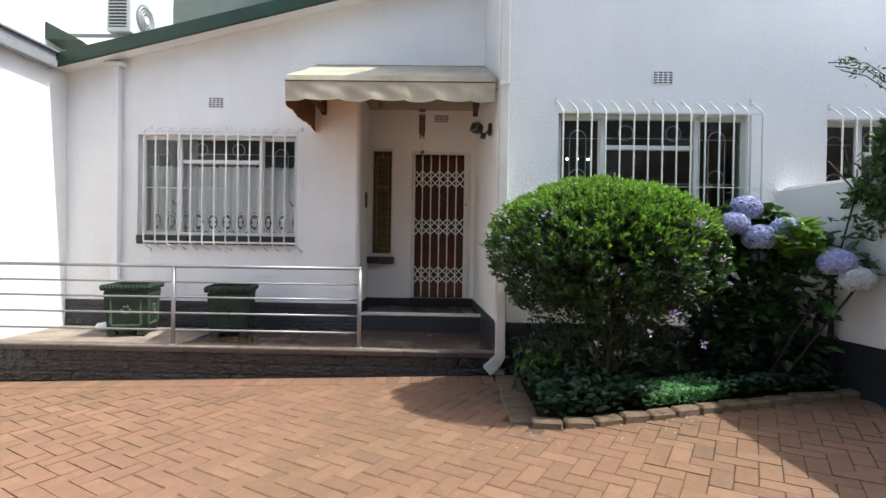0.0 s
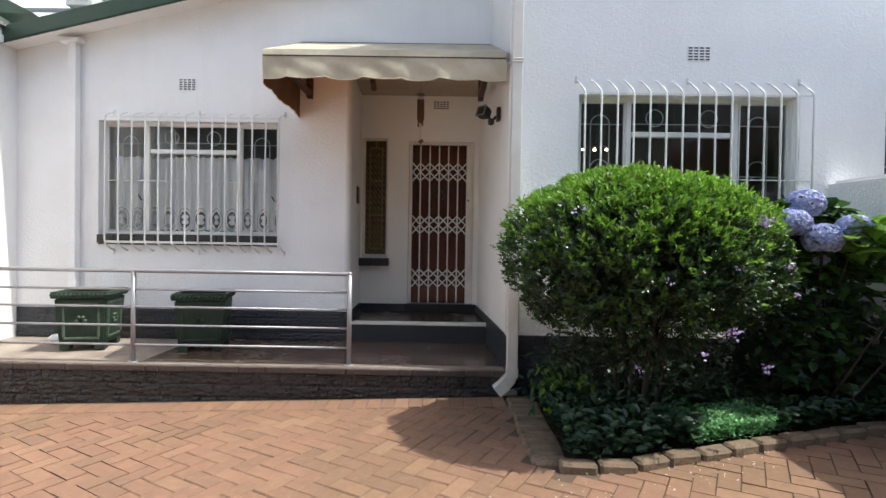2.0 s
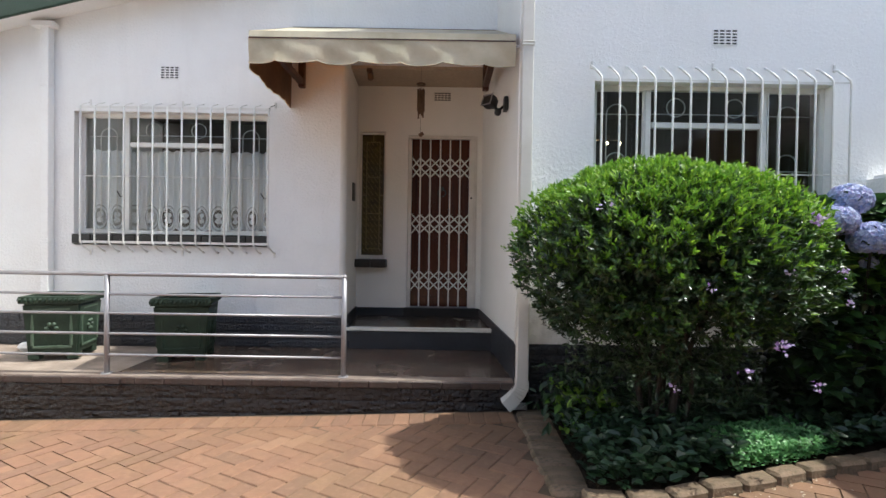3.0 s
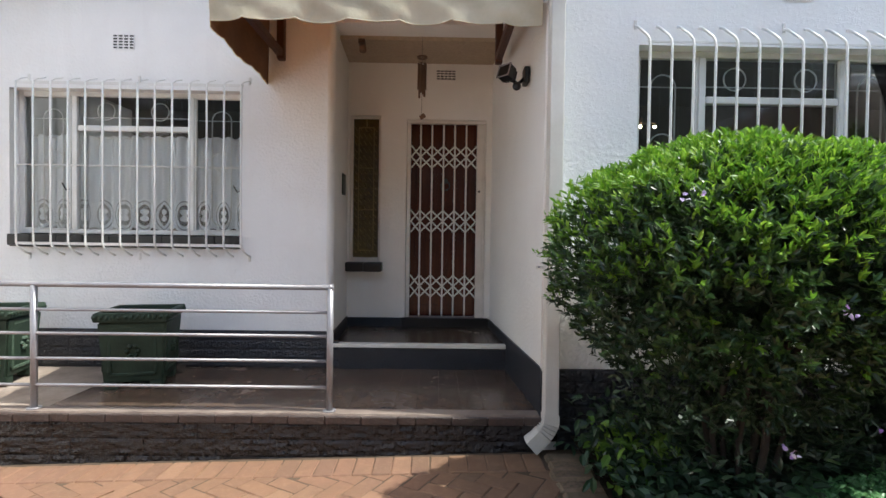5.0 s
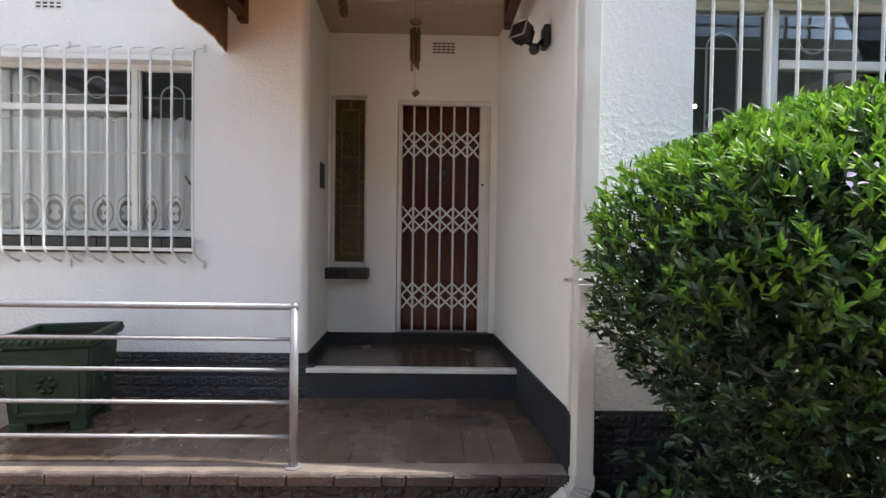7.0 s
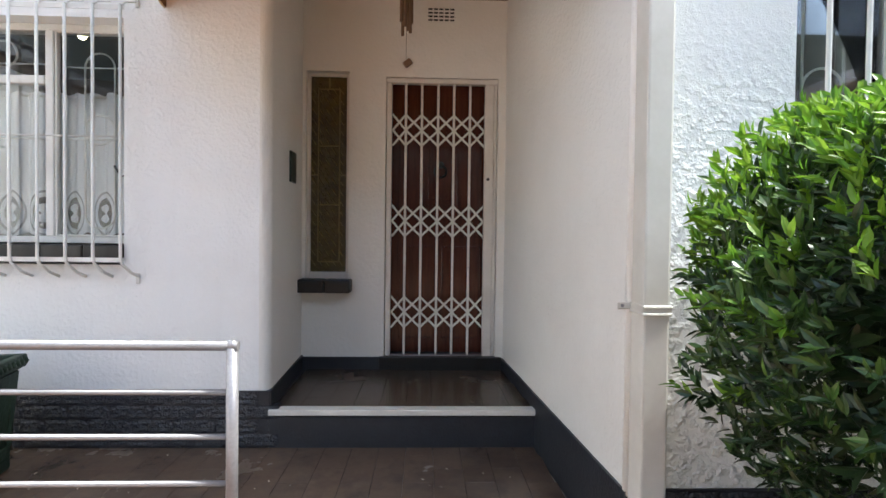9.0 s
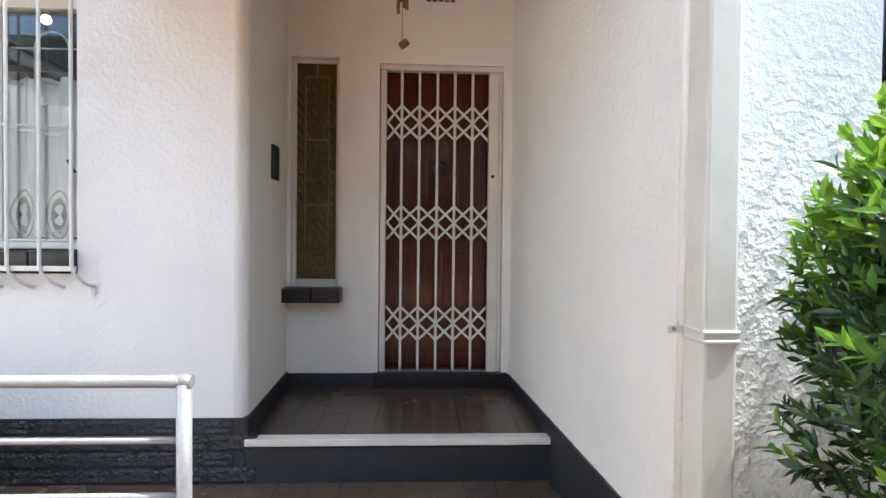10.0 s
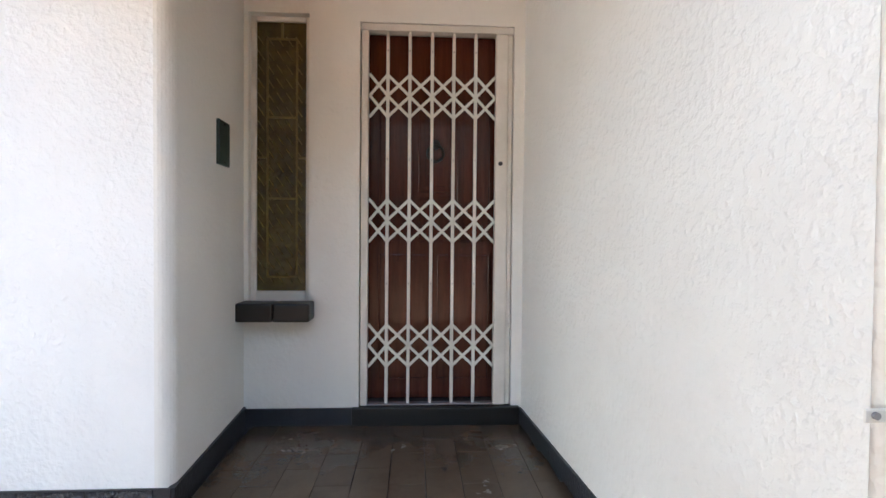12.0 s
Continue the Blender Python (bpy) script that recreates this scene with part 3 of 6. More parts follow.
structure("soffit_verge", bm, M_WHITE, "white painted board under the roof edge", "soffit")
# the wing that stands forward on the sunny side
structure("wall_wing_side", box(B(), -5.25, -4.952, -3.0, 11.6, 0.0, 3.80), M_WHITE, "white plastered wall of the side wing in full sun")
structure("wall_wing_upper", box(B(), -5.70, -5.45, 4.6, 11.6, 3.926, 6.9), M_WHITE, "white upper wall behind the roofs")
structure("wall_rear_upper", box(B(), -5.44, 0.1, 11.0, 11.25, 4.0, 6.4), M_BACKROOF, "grey-green upper wall behind the roofs")
bm = box(B(), -5.30, -4.85, -3.0, 7.49, 3.815, 3.90, 0.01)
box(bm, -4.93, -4.83, -3.0, 7.49, 3.72, 3.812, 0.012)
structure("gutter_wing", bm, M_GREY, "grey painted box gutter along the side wing", "gutter")
bm = B()
box(bm, -5.6, -4.82, -3.0, 7.5, 3.905, 3.925)
structure("roof_side_wing", bm, M_GREY, "pale flat roof edge over the side wing", "roof")
# garden wall, boundary behind
bm = prism(B(), [(3.12, YM - 0.003), (3.27, 5.40), (3.47, 5.40), (3.34, YM - 0.003)], 0.3, 2.335)
bmesh.ops.bevel(bm, geom=[e for e in bm.edges if all(v.co.z > 2 for v in e.verts)], offset=0.03, segments=3, affect="EDGES")
structure("wall_garden", bm, M_WHITE, "white plastered garden wall with rounded top")
bm = prism(B(), [(3.108, YM - 0.004), (3.258, 5.40), (3.269, 5.40), (3.119, YM - 0.004)], 0.3, 0.95)
structure("trim_garden_wall_base", bm, M_DARK, "charcoal painted base of the garden wall", "trim")
# unseen slab on posts, added to cast the shadow on the drive
structure("roof_shade_caster", box(B(), 3.50, 8.4, -3.9, 5.38, 3.33, 3.45, 0.01, 1), M_WHITE, "flat white roof added out of view to shade the drive", "roof")
for i, (x, y) in enumerate(((3.7, -3.6), (8.2, -3.6), (8.2, 5.1), (3.7, 0.8))):
    structure("post_shade_caster_%d" % (i + 1), tube(B(), [(x, y, g(x) - 0.06), (x, y, 3.331)], 0.05, 12), M_STEEL, "white steel post added under the unseen shading roof", "post")
# added wall, never in view; its brown holds down bounced light
structure("wall_boundary", box(B(), -5.2, 9.0, -4.25, -4.0, 0.0, 2.4), M_BROWNWALL, "plain brown wall added out of view across the drive")
structure("wall_boundary_side", box(B(), 8.8, 9.0, -4.0, YM, 0.3, 2.4), M_WHITE, "plain white boundary wall beside the drive")

# the house across the drive, which the window panes mirror
ho = thing("house", (1.5, -7.5, 0.3), "house with a weathered tiled roof across the drive", "house")
part("wall", box(B(), -21.5, 21.5, -11.6, -5.4, 0.2, 4.3), M_BROWNWALL, ho)
rf = B()
rows = 36
for sgn, ya in ((1, -4.9), (-1, -12.1)):
    for i in range(rows):
        y0, y1 = ya - sgn * i * 3.6 / rows, ya - sgn * (i + 1) * 3.6 / rows
        z0, z1 = 4.2 + i * 4.9 / rows, 4.2 + (i + 1) * 4.9 / rows - 0.03
        box(rf, -22.0, 22.0, min(y0, y1), max(y0, y1), z0 - 0.03, z1 + 0.06)
part("roof", rf, M_SLATE, ho)
for x in (-2.5, 1.0, 4.5):
    part("window", box(B(), x, x + 1.4, -5.43, -5.38, 1.3, 2.4, 0.01, 1), M_SILL, ho)

# platform, landing and step
bm = box(B(), -4.95, 0.30, YP + 0.115, YF, 0.2, ZP - 0.012)
platform = structure("floor_porch_platform", bm, M_PALEFLOOR, "raised porch platform with worn brown tiled floor", "floor")
bm = prism(B(), [(-1.287, YF - 0.0), (0.228, YF - 0.0), (0.17, YB), (0.17, YB + 0.3), (-1.323, YB + 0.3), (-1.323, YB)], 0.5, ZL - 0.012)
landing = structure("floor_landing", bm, M_DARK, "dark tiled landing before the front door", "floor")
bm = box(B(), -1.285, 0.226, YF - 0.028, YF + 0.045, ZL - 0.030, ZL + 0.004, 0.006)
structure("trim_step_nosing", bm, M_GATE, "white strip along the step edge", "trim")
bm = box(B(), -1.283, 0.228, YF - 0.012, YF - 0.001, ZP - 0.02, ZL - 0.042)
structure("trim_step_riser", bm, M_DARK, "charcoal painted step riser", "trim")
# charcoal skirting round the landing
bm = prism(B(), [(-1.300, YF + 0.001), (-1.276, YF + 0.001), (-1.311, YB - 0.012), (-1.311, YB), (-1.324, YB)], ZL - 0.02, 0.962)
structure("baseboard_porch_side", bm, M_DARK, "charcoal painted skirting", "baseboard")
bm = box(B(), -1.312, -0.735, YB - 0.012, YB - 0.001, ZL - 0.02, 0.952)
structure("baseboard_porch_back", bm, M_DARK, "charcoal painted skirting", "baseboard")
bm = prism(B(), [(0.307, 6.686), (0.294, 6.684), (0.154, YB), (0.168, YB)], 0.45, 0.945)
structure("baseboard_porch_main", bm, M_DARK, "charcoal painted base along the porch wall", "baseboard")
bm = box(B(), -0.752, 0.152, YB - 0.03, YB + 0.2, ZL - 0.01, 0.955, 0.006)
structure("trim_threshold", bm, M_SILL, "black door threshold", "trim")


# ---- windows ----
def window(name, w, yf, mull, transom, label, rings):
    """A steel-framed window in its opening: outer frame, mullions, transom and panes, set back in the wall."""
    x0, x1, z0, z1 = w
    y = yf + 0.10
    top = thing(name, ((x0 + x1) / 2, y, z0), label, "window", kind="structure")
    z0 = z0 + 0.115
    fr = B()
    t = 0.038
    box(fr, x0, x0 + t, y, y + 0.045, z0, z1, 0.004, 1)
    box(fr, x1 - t, x1, y, y + 0.045, z0, z1, 0.004, 1)
    box(fr, x0 + t, x1 - t, y, y + 0.045, z1 - t, z1, 0.004, 1)
    box(fr, x0 + t, x1 - t, y, y + 0.045, z0, z0 + t, 0.004, 1)
    part("window_frame", fr, M_FRAME, top)
    for m in mull:
        part("mullion", box(B(), m - 0.024, m + 0.024, y - 0.006, y + 0.05, z0 + t, z1 - t, 0.005, 1), M_FRAME, top)
    part("transom", box(B(), mull[0] + 0.03, mull[1] - 0.03, y - 0.004, y + 0.05, transom - 0.024, transom + 0.024, 0.005, 1), M_FRAME, top)
    for a, b, c, d in ((x0 + t, mull[0] - 0.03, z0 + t, z1 - t), (mull[1] + 0.03, x1 - t, z0 + t, z1 - t), (mull[0] + 0.03, mull[1] - 0.03, transom + 0.024, z1 - t), (mull[0] + 0.03, mull[1] - 0.03, z0 + t, transom - 0.024)):
        p = part("pane", box(B(), a, b, y + 0.018, y + 0.023, c, d), M_GLASS, top)
        p.visible_shadow = False
    for a, b in ((x0 + t, mull[0] - 0.03), (mull[1] + 0.03, x1 - t)):  # side casements
        sash = B()
        zz0, zz1, s = z0 + t, z1 - t, 0.011
        for q in ((a, a + s, zz0, zz1), (b - s, b, zz0, zz1), (a + s, b - s, zz0, zz0 + s), (a + s, b - s, zz1 - s, zz1)):
            box(sash, q[0], q[1], y - 0.005, y + 0.03, q[2], q[3], 0.003, 1)
        c = part("casement", sash, M_FRAME, top)
        part("window_handle", tube(B(), [(b - 0.012, y - 0.006, 2.17), (b - 0.02, y - 0.03, 2.16), (b - 0.055, y - 0.032, 2.22)], 0.006, 6), M_BLACK, c, "dark window handle")
    # inner burglar bars: thin rods, rings in the fanlight and arches in the casements
    yb = y + 0.075
    ib = B()
    zr = transom + 0.11
    tube(ib, [(mull[0], yb, zr), (mull[1], yb, zr)], 0.0045, 6)
    wid = mull[1] - mull[0]
    part("burglar_rod", ib, M_STEEL, top)
    for q in rings:
        part("burglar_ring", ring(B(), (mull[0] + wid * q, yb, transom + 0.165), 0.077, 0.0055), M_STEEL, top)
    for a, b in ((x0 + t, mull[0] - 0.03), (mull[1] + 0.03, x1 - t)):
        c, r = (a + b) / 2, 0.085
        arch = B()
        pts = [(c - r, yb, z0 + 0.17)] + [(c + r * math.cos(k), yb, z1 - 0.22 + r * math.sin(k)) for k in np.linspace(math.pi, 0, 13)] + [(c + r * math.cos(k), yb, z0 + 0.17 + r * math.sin(k)) for k in np.linspace(0, -math.pi, 13)]
        tube(arch, pts, 0.0055, 6)
        part("burglar_arch", arch, M_STEEL, top)
        part("burglar_ring", ring(B(), (c, yb, (z0 + z1) / 2 + 0.04), 0.085, 0.0055), M_STEEL, top)
        part("burglar_rod", tube(B(), [(a, yb, z1 - 0.22), (b, yb, z1 - 0.22)], 0.0045, 6), M_STEEL, top)
    part("burglar_rod", tube(B(), [(x0 + t, yb, 2.385), (x1 - t, yb, 2.385)], 0.006, 6), M_STEEL, top)
    return top


win1 = window("window_1", W1, YF, (-3.575, -2.555), 2.705, "white steel window with net curtains behind bars", (0.225, 0.69))
win2 = window("window_2", W2, YM, (1.385, 2.345), 2.742, "white steel window of a dark room behind bars", (0.275, 0.79))
win3 = window("window_3", W3, YM, (4.0, 4.65), 2.70, "white steel window beyond the garden wall", (0.27, 0.74))
for w, top, yf in ((W1, win1, YF), (W2, win2, YM), (W3, win3, YM)):
    sl = B()
    k = round((w[1] - w[0]) / 0.225)
    for i in range(k):
        a, b = w[0] - 0.03 + i * (w[1] - w[0] + 0.05) / k, w[0] - 0.03 + (i + 1) * (w[1] - w[0] + 0.05) / k
        a, b = max(a, w[0] + 0.002), min(b, w[1] - 0.002)
        box(sl, a + 0.001, b - 0.001, yf - 0.035, yf + 0.12, w[2] + 0.012, w[2] + 0.108, 0.008, 2)
    part("window_sill", sl, M_SILL, top, "black glazed sill tiles")


def grille(name, x0, x1, n, z0, z1, yf, out, label, bowed=True):
    """White burglar bars standing off the wall; every bar bends back to the plaster, above and below."""
    y = yf - out
    th = thing(name, ((x0 + x1) / 2, yf, z0), label, "burglar bars")
    for i in range(n):
        x = x0 + (x1 - x0) * i / (n - 1)
        r = 0.0085
        low = [(x, y, z0 + 0.03), (x + 0.006, y + 0.004, z0 - 0.002), (x + 0.03, y + 0.045, z0 - 0.05), (x + 0.045, yf - 0.004, z0 - 0.075)]
        if bowed:
            top = [(x - 0.052, yf - 0.004, z1 + 0.108), (x - 0.043, yf - 0.035, z1 + 0.088), (x - 0.013, y + 0.018, z1 + 0.012), (x - 0.003, y + 0.004, z1 - 0.016), (x, y, z1 - 0.05)]
        else:
            top = [(x, y, z1 + 0.032)]
        bar = part("bar", tube(B(), top + low, r, 7), M_STEEL, th)
        if not bowed:
            part("hook", tube(B(), [(x, y + 0.006, z1 + 0.026), (x + 0.010, y + 0.03, z1 + 0.055), (x + 0.035, yf - 0.004, z1 + 0.085)], 0.0045, 6), M_STEEL, bar)
    for z in (z0 + 0.02, z1 - 0.03 if bowed else z1 + 0.02):
        h = 0.005 if z > 2.5 and bowed else 0.012
        part("cross_bar", box(B(), x0 - 0.012, x1 + 0.012, y + 0.009, y + 0.015, z - h, z + h), M_STEEL, th)
    part("cross_bar", tube(B(), [(x0, y + 0.014, z0 + 0.68), (x1, y + 0.014, z0 + 0.68)], 0.005, 6), M_STEEL, th)
    up = (z1 + 0.115, -0.052) if bowed else (z1 + 0.085, 0.035)
    for x in (x0, (x0 + x1) / 2, x1):
        for z, dx in (up, (z0 - 0.085, 0.04)):
            part("fixing_lug", box(B(), x + dx - 0.01, x + dx + 0.01, yf - 0.012, yf - 0.001, z - 0.03, z + 0.03, 0.003, 1), M_STEEL, th)
    return th


grille("burglar_bars", -3.918, -2.045, 14, 1.675, 3.02, YF, 0.10, "white steel burglar bars standing off the curtained window", False)
grille("burglar_bars", 0.935, 2.885, 15, 1.64, 3.075, YM, 0.12, "white steel burglar bars curving out over the window")
grille("burglar_bars", 3.66, 5.03, 11, 1.64, 3.04, YM, 0.12, "white steel burglar bars over the far window")


def air_brick(x, z, y, nx, nz, w, h, label, mat):
    th = thing("air_vent", (x, y, z), label, "air vent")
    part("frame", pierced(B(), x - w / 2, x + w / 2, z - h / 2, z + h / 2, y - 0.008, y - 0.001,
                          [(x - w / 2 + w * (i + 0.12) / nx, x - w / 2 + w * (i + 0.88) / nx, z - h / 2 + h * (k + 0.2) / nz, z - h / 2 + h * (k + 0.8) / nz) for i in range(nx) for k in range(nz)]), mat, th)
    # black sheet that paints the dark depth behind the holes
    part("backing", box(B(), x - w / 2 + 0.004, x + w / 2 - 0.004, y - 0.0015, y - 0.0005, z - h / 2 + 0.004, z + h / 2 - 0.004), M_BLACK, th)
    return th


air_brick(-3.085, 3.42, YF, 4, 5, 0.185, 0.125, "white plastered air brick in the wall", M_WHITE)
air_brick(1.952, 3.43, YM, 4, 5, 0.20, 0.125, "white plastered air brick in the wall", M_ROUGH)
air_brick(-0.32, 3.47, YB, 5, 4, 0.20, 0.105, "cream air brick over the front door", M_PORCH)

# net curtains, blind and lamps inside
def curtain(x0, x1, z0, z1, y):
    th = thing("net_curtain", ((x0 + x1) / 2, y, z0), "white net curtain with a figured lace border", "curtain")
    nx = int((x1 - x0) / 0.012)
    rows = [z1, z1 - 0.05, z0 + 0.45, z0 + 0.30]
    def sheet(rows_of):
        v, f = [], []
        for z_of in rows_of:
            for i in range(nx + 1):
                x = x0 + (x1 - x0) * i / nx
                v.append((x, y + 0.020 * math.sin(x * 47 + 1.5 * math.sin(x * 9)) + 0.006 * math.sin(x * 113 + 1), z_of(x)))
        for k in range(len(rows_of) - 1):
            for i in range(nx):
                a = k * (nx + 1) + i
                f.append((a, a + 1, a + nx + 2, a + nx + 1))
        return v, f
    tri = lambda x: abs(((x * 5.6) % 1.0) * 2 - 1)
    edge = lambda x: z0 + 0.25 + 0.075 * tri(x)
    foot = lambda x: z0 + 0.045 * tri(x + 0.09)
    for nm, rr, mt in (("net", [lambda x: z1 + 0.008 * math.sin(x * 60), lambda x: z1 - 0.06, edge], M_NET), ("lace_border", [edge, lambda x: z0 + 0.12, foot], M_LACE)):
        v, f = sheet(rr)
        o = Vector(ORIGIN[th.name])
        ob = new(nm, pydata(nm, [Vector(p) - o for p in v], f, mt, True))
        ob.parent = th
    part("curtain_rod", tube(B(), [(x0 - 0.01, y, z1 - 0.02), (x1 + 0.01, y, z1 - 0.02)], 0.006, 6), M_STEEL, th)


curtain(-4.02, -2.11, 1.80, 2.66, YF + 0.215)

def hanging_lamp(x, y, z, drop, n):
    th = thing("pendant_lamp", (x, y, z), "lit bulb pendant hanging in the dim room", "lamp")
    part("cord", tube(B(), [(x, y, 3.62), (x, y, z + 0.06)], 0.004, 6), M_BLACK, th)
    part("lamp_holder", tube(B(), [(x, y, z + 0.08), (x, y, z + 0.03)], 0.02, 10), M_BAMBOO, th)
    if n > 1:
        part("arm", tube(B(), [(x - 0.14, y, z + 0.034), (x + 0.14, y, z + 0.034)], 0.008, 6), M_BAMBOO, th)
    for i in range(n):
        b = B()
        bmesh.ops.create_uvsphere(b, u_segments=12, v_segments=8, radius=0.034 if n == 1 else 0.015, matrix=Matrix.Translation((x + 0.13 * (i - (n - 1) / 2), y, z)))
        part("bulb", b, M_BULB, th, "glowing warm bulb", True)


hanging_lamp(-3.32, 9.3, 3.50, 0.1, 1)
hanging_lamp(1.40, 7.90, 2.80, 0.1, 3)

# ---- porch ----
def trellis_gate():
    """Folding steel security gate: a fixed frame, upright channels and three bands of crossed straps."""
    y = YB + 0.024
    th = thing("security_gate", (-0.31, y, 0.955), "closed cream steel trellis security gate before the door", "gate")
    part("post", box(B(), -0.712, -0.674, y - 0.012, y + 0.03, 0.957, 2.972, 0.003, 1), M_GATE, th)
    part("lock_post", box(B(), 0.012, 0.078, y - 0.014, y + 0.03, 0.957, 2.972, 0.003, 1), M_GATE, th)
    part("jamb_post", box(B(), 0.080, 0.104, y - 0.006, y + 0.03, 0.957, 2.972, 0.003, 1), M_GATE, th)
    part("head_track", box(B(), -0.716, 0.106, y - 0.02, y + 0.035, 2.973, 3.008, 0.003, 1), M_GATE, th)
    part("floor_track", box(B(), -0.674, 0.012, y - 0.014, y + 0.03, 0.957, 0.966, 0.002, 1), M_RAIL, th)
    part("keyhole", tube(B(), [(0.040, y - 0.019, 2.275), (0.040, y - 0.012, 2.275)], 0.012, 10), M_BLACK, th, "dark keyhole")
    xs = [-0.667, -0.572, -0.454, -0.334, -0.217, -0.098, 0.008]
    for x in xs[1:-1]:
        bar = part("bar", box(B(), x - 0.0085, x + 0.0085, y - 0.008, y + 0.008, 0.967, 2.972, 0.002, 1), M_GATE, th)
        for z in (1.17, 1.62, 1.96, 2.29, 2.63, 2.87):
            part("rivet", tube(B(), [(x, y - 0.012, z), (x, y - 0.0082, z)], 0.0045, 6), M_RAIL, bar)
    for zc in (2.628, 1.960, 1.284):
        for a, b in zip(xs, xs[1:]):
            for z0, z1 in ((zc, zc + 0.113), (zc - 0.113, zc)):
                for k, (p, q) in enumerate((((a, z0), (b, z1)), ((a, z1), (b, z0)))):
                    bm = B()
                    d = Vector((q[0] - p[0], 0, q[1] - p[1])).normalized() * 0.004
                    nrm = Vector((-d.z, 0, d.x)).normalized() * 0.0075
                    yy = y - 0.0125 + 0.004 * k - 0.001
                    c = [Vector((p[0], yy, p[1])) - d + nrm, Vector((q[0], yy, q[1])) + d + nrm, Vector((q[0], yy, q[1])) + d - nrm, Vector((p[0], yy, p[1])) - d - nrm]
                    f0, f1 = [bm.verts.new(v) for v in c], [bm.verts.new(v + Vector((0, 0.003, 0))) for v in c]
                    bm.faces.new(f0), bm.faces.new(f1[::-1])
                    for i in range(4):
                        bm.faces.new((f0[i], f1[i], f1[(i + 1) % 4], f0[(i + 1) % 4]))
                    bmesh.ops.recalc_face_normals(bm, faces=bm.faces)
                    part("strap", bm, M_GATE, th)
    return th


trellis_gate()


def front_door():
    y = YB + 0.14
    d = thing("door_1", (-0.31, y, 0.956), "closed mahogany panelled front door behind the gate", "door", kind="structure")
    part("door_leaf", box(B(), -0.70, 0.08, y, y + 0.045, 0.957, 3.0, 0.003, 1), M_DOOR, d)
    for x0, x1, z0, z1 in ((-0.61, -0.45, 2.05, 2.62), (-0.39, -0.23, 2.14, 2.62), (-0.17, -0.01, 2.05, 2.62), (-0.61, -0.45, 1.86, 2.0), (-0.39, -0.23, 1.86, 2.08), (-0.17, -0.01, 1.86, 2.0), (-0.61, -0.34, 1.08, 1.76), (-0.28, -0.01, 1.08, 1.76)):
        bm = box(B(), x0, x1, y - 0.018, y + 0.001, z0, z1)
        bmesh.ops.bevel(bm, geom=[e for e in bm.edges if all(v.co.y < y - 0.016 for v in e.verts)], offset=0.02, segments=2, affect="EDGES")
        part("door_panel", bm, M_DOOR, d)
        mo = B()
        for q in ((x0 - 0.016, x0 - 0.004, z0 - 0.016, z1 + 0.016), (x1 + 0.004, x1 + 0.016, z0 - 0.016, z1 + 0.016), (x0 - 0.004, x1 + 0.004, z0 - 0.016, z0 - 0.004), (x0 - 0.004, x1 + 0.004, z1 + 0.004, z1 + 0.016)):
            box(mo, q[0], q[1], y - 0.016, y + 0.001, q[2], q[3], 0.005, 2)
        part("panel_moulding", mo, M_DOOR, d)
    k = B()
    tube(k, [(-0.31, y - 0.03, 2.39), (-0.31, y, 2.39)], 0.028, 12)
    ring(k, (-0.31, y - 0.03, 2.34), 0.045, 0.008)
    part("door_knocker", k, M_BLACK, d, "dark ring door knocker")
    fr = B()
    for q in ((-0.717, -0.702, 0.956, 3.011), (0.082, 0.107, 0.956, 3.011), (-0.702, 0.082, 3.002, 3.011)):
        box(fr, q[0], q[1], y - 0.01, y + 0.07, q[2], q[3], 0.003, 1)
    part("door_frame", fr, M_GATE, d)
    return d


front_door()


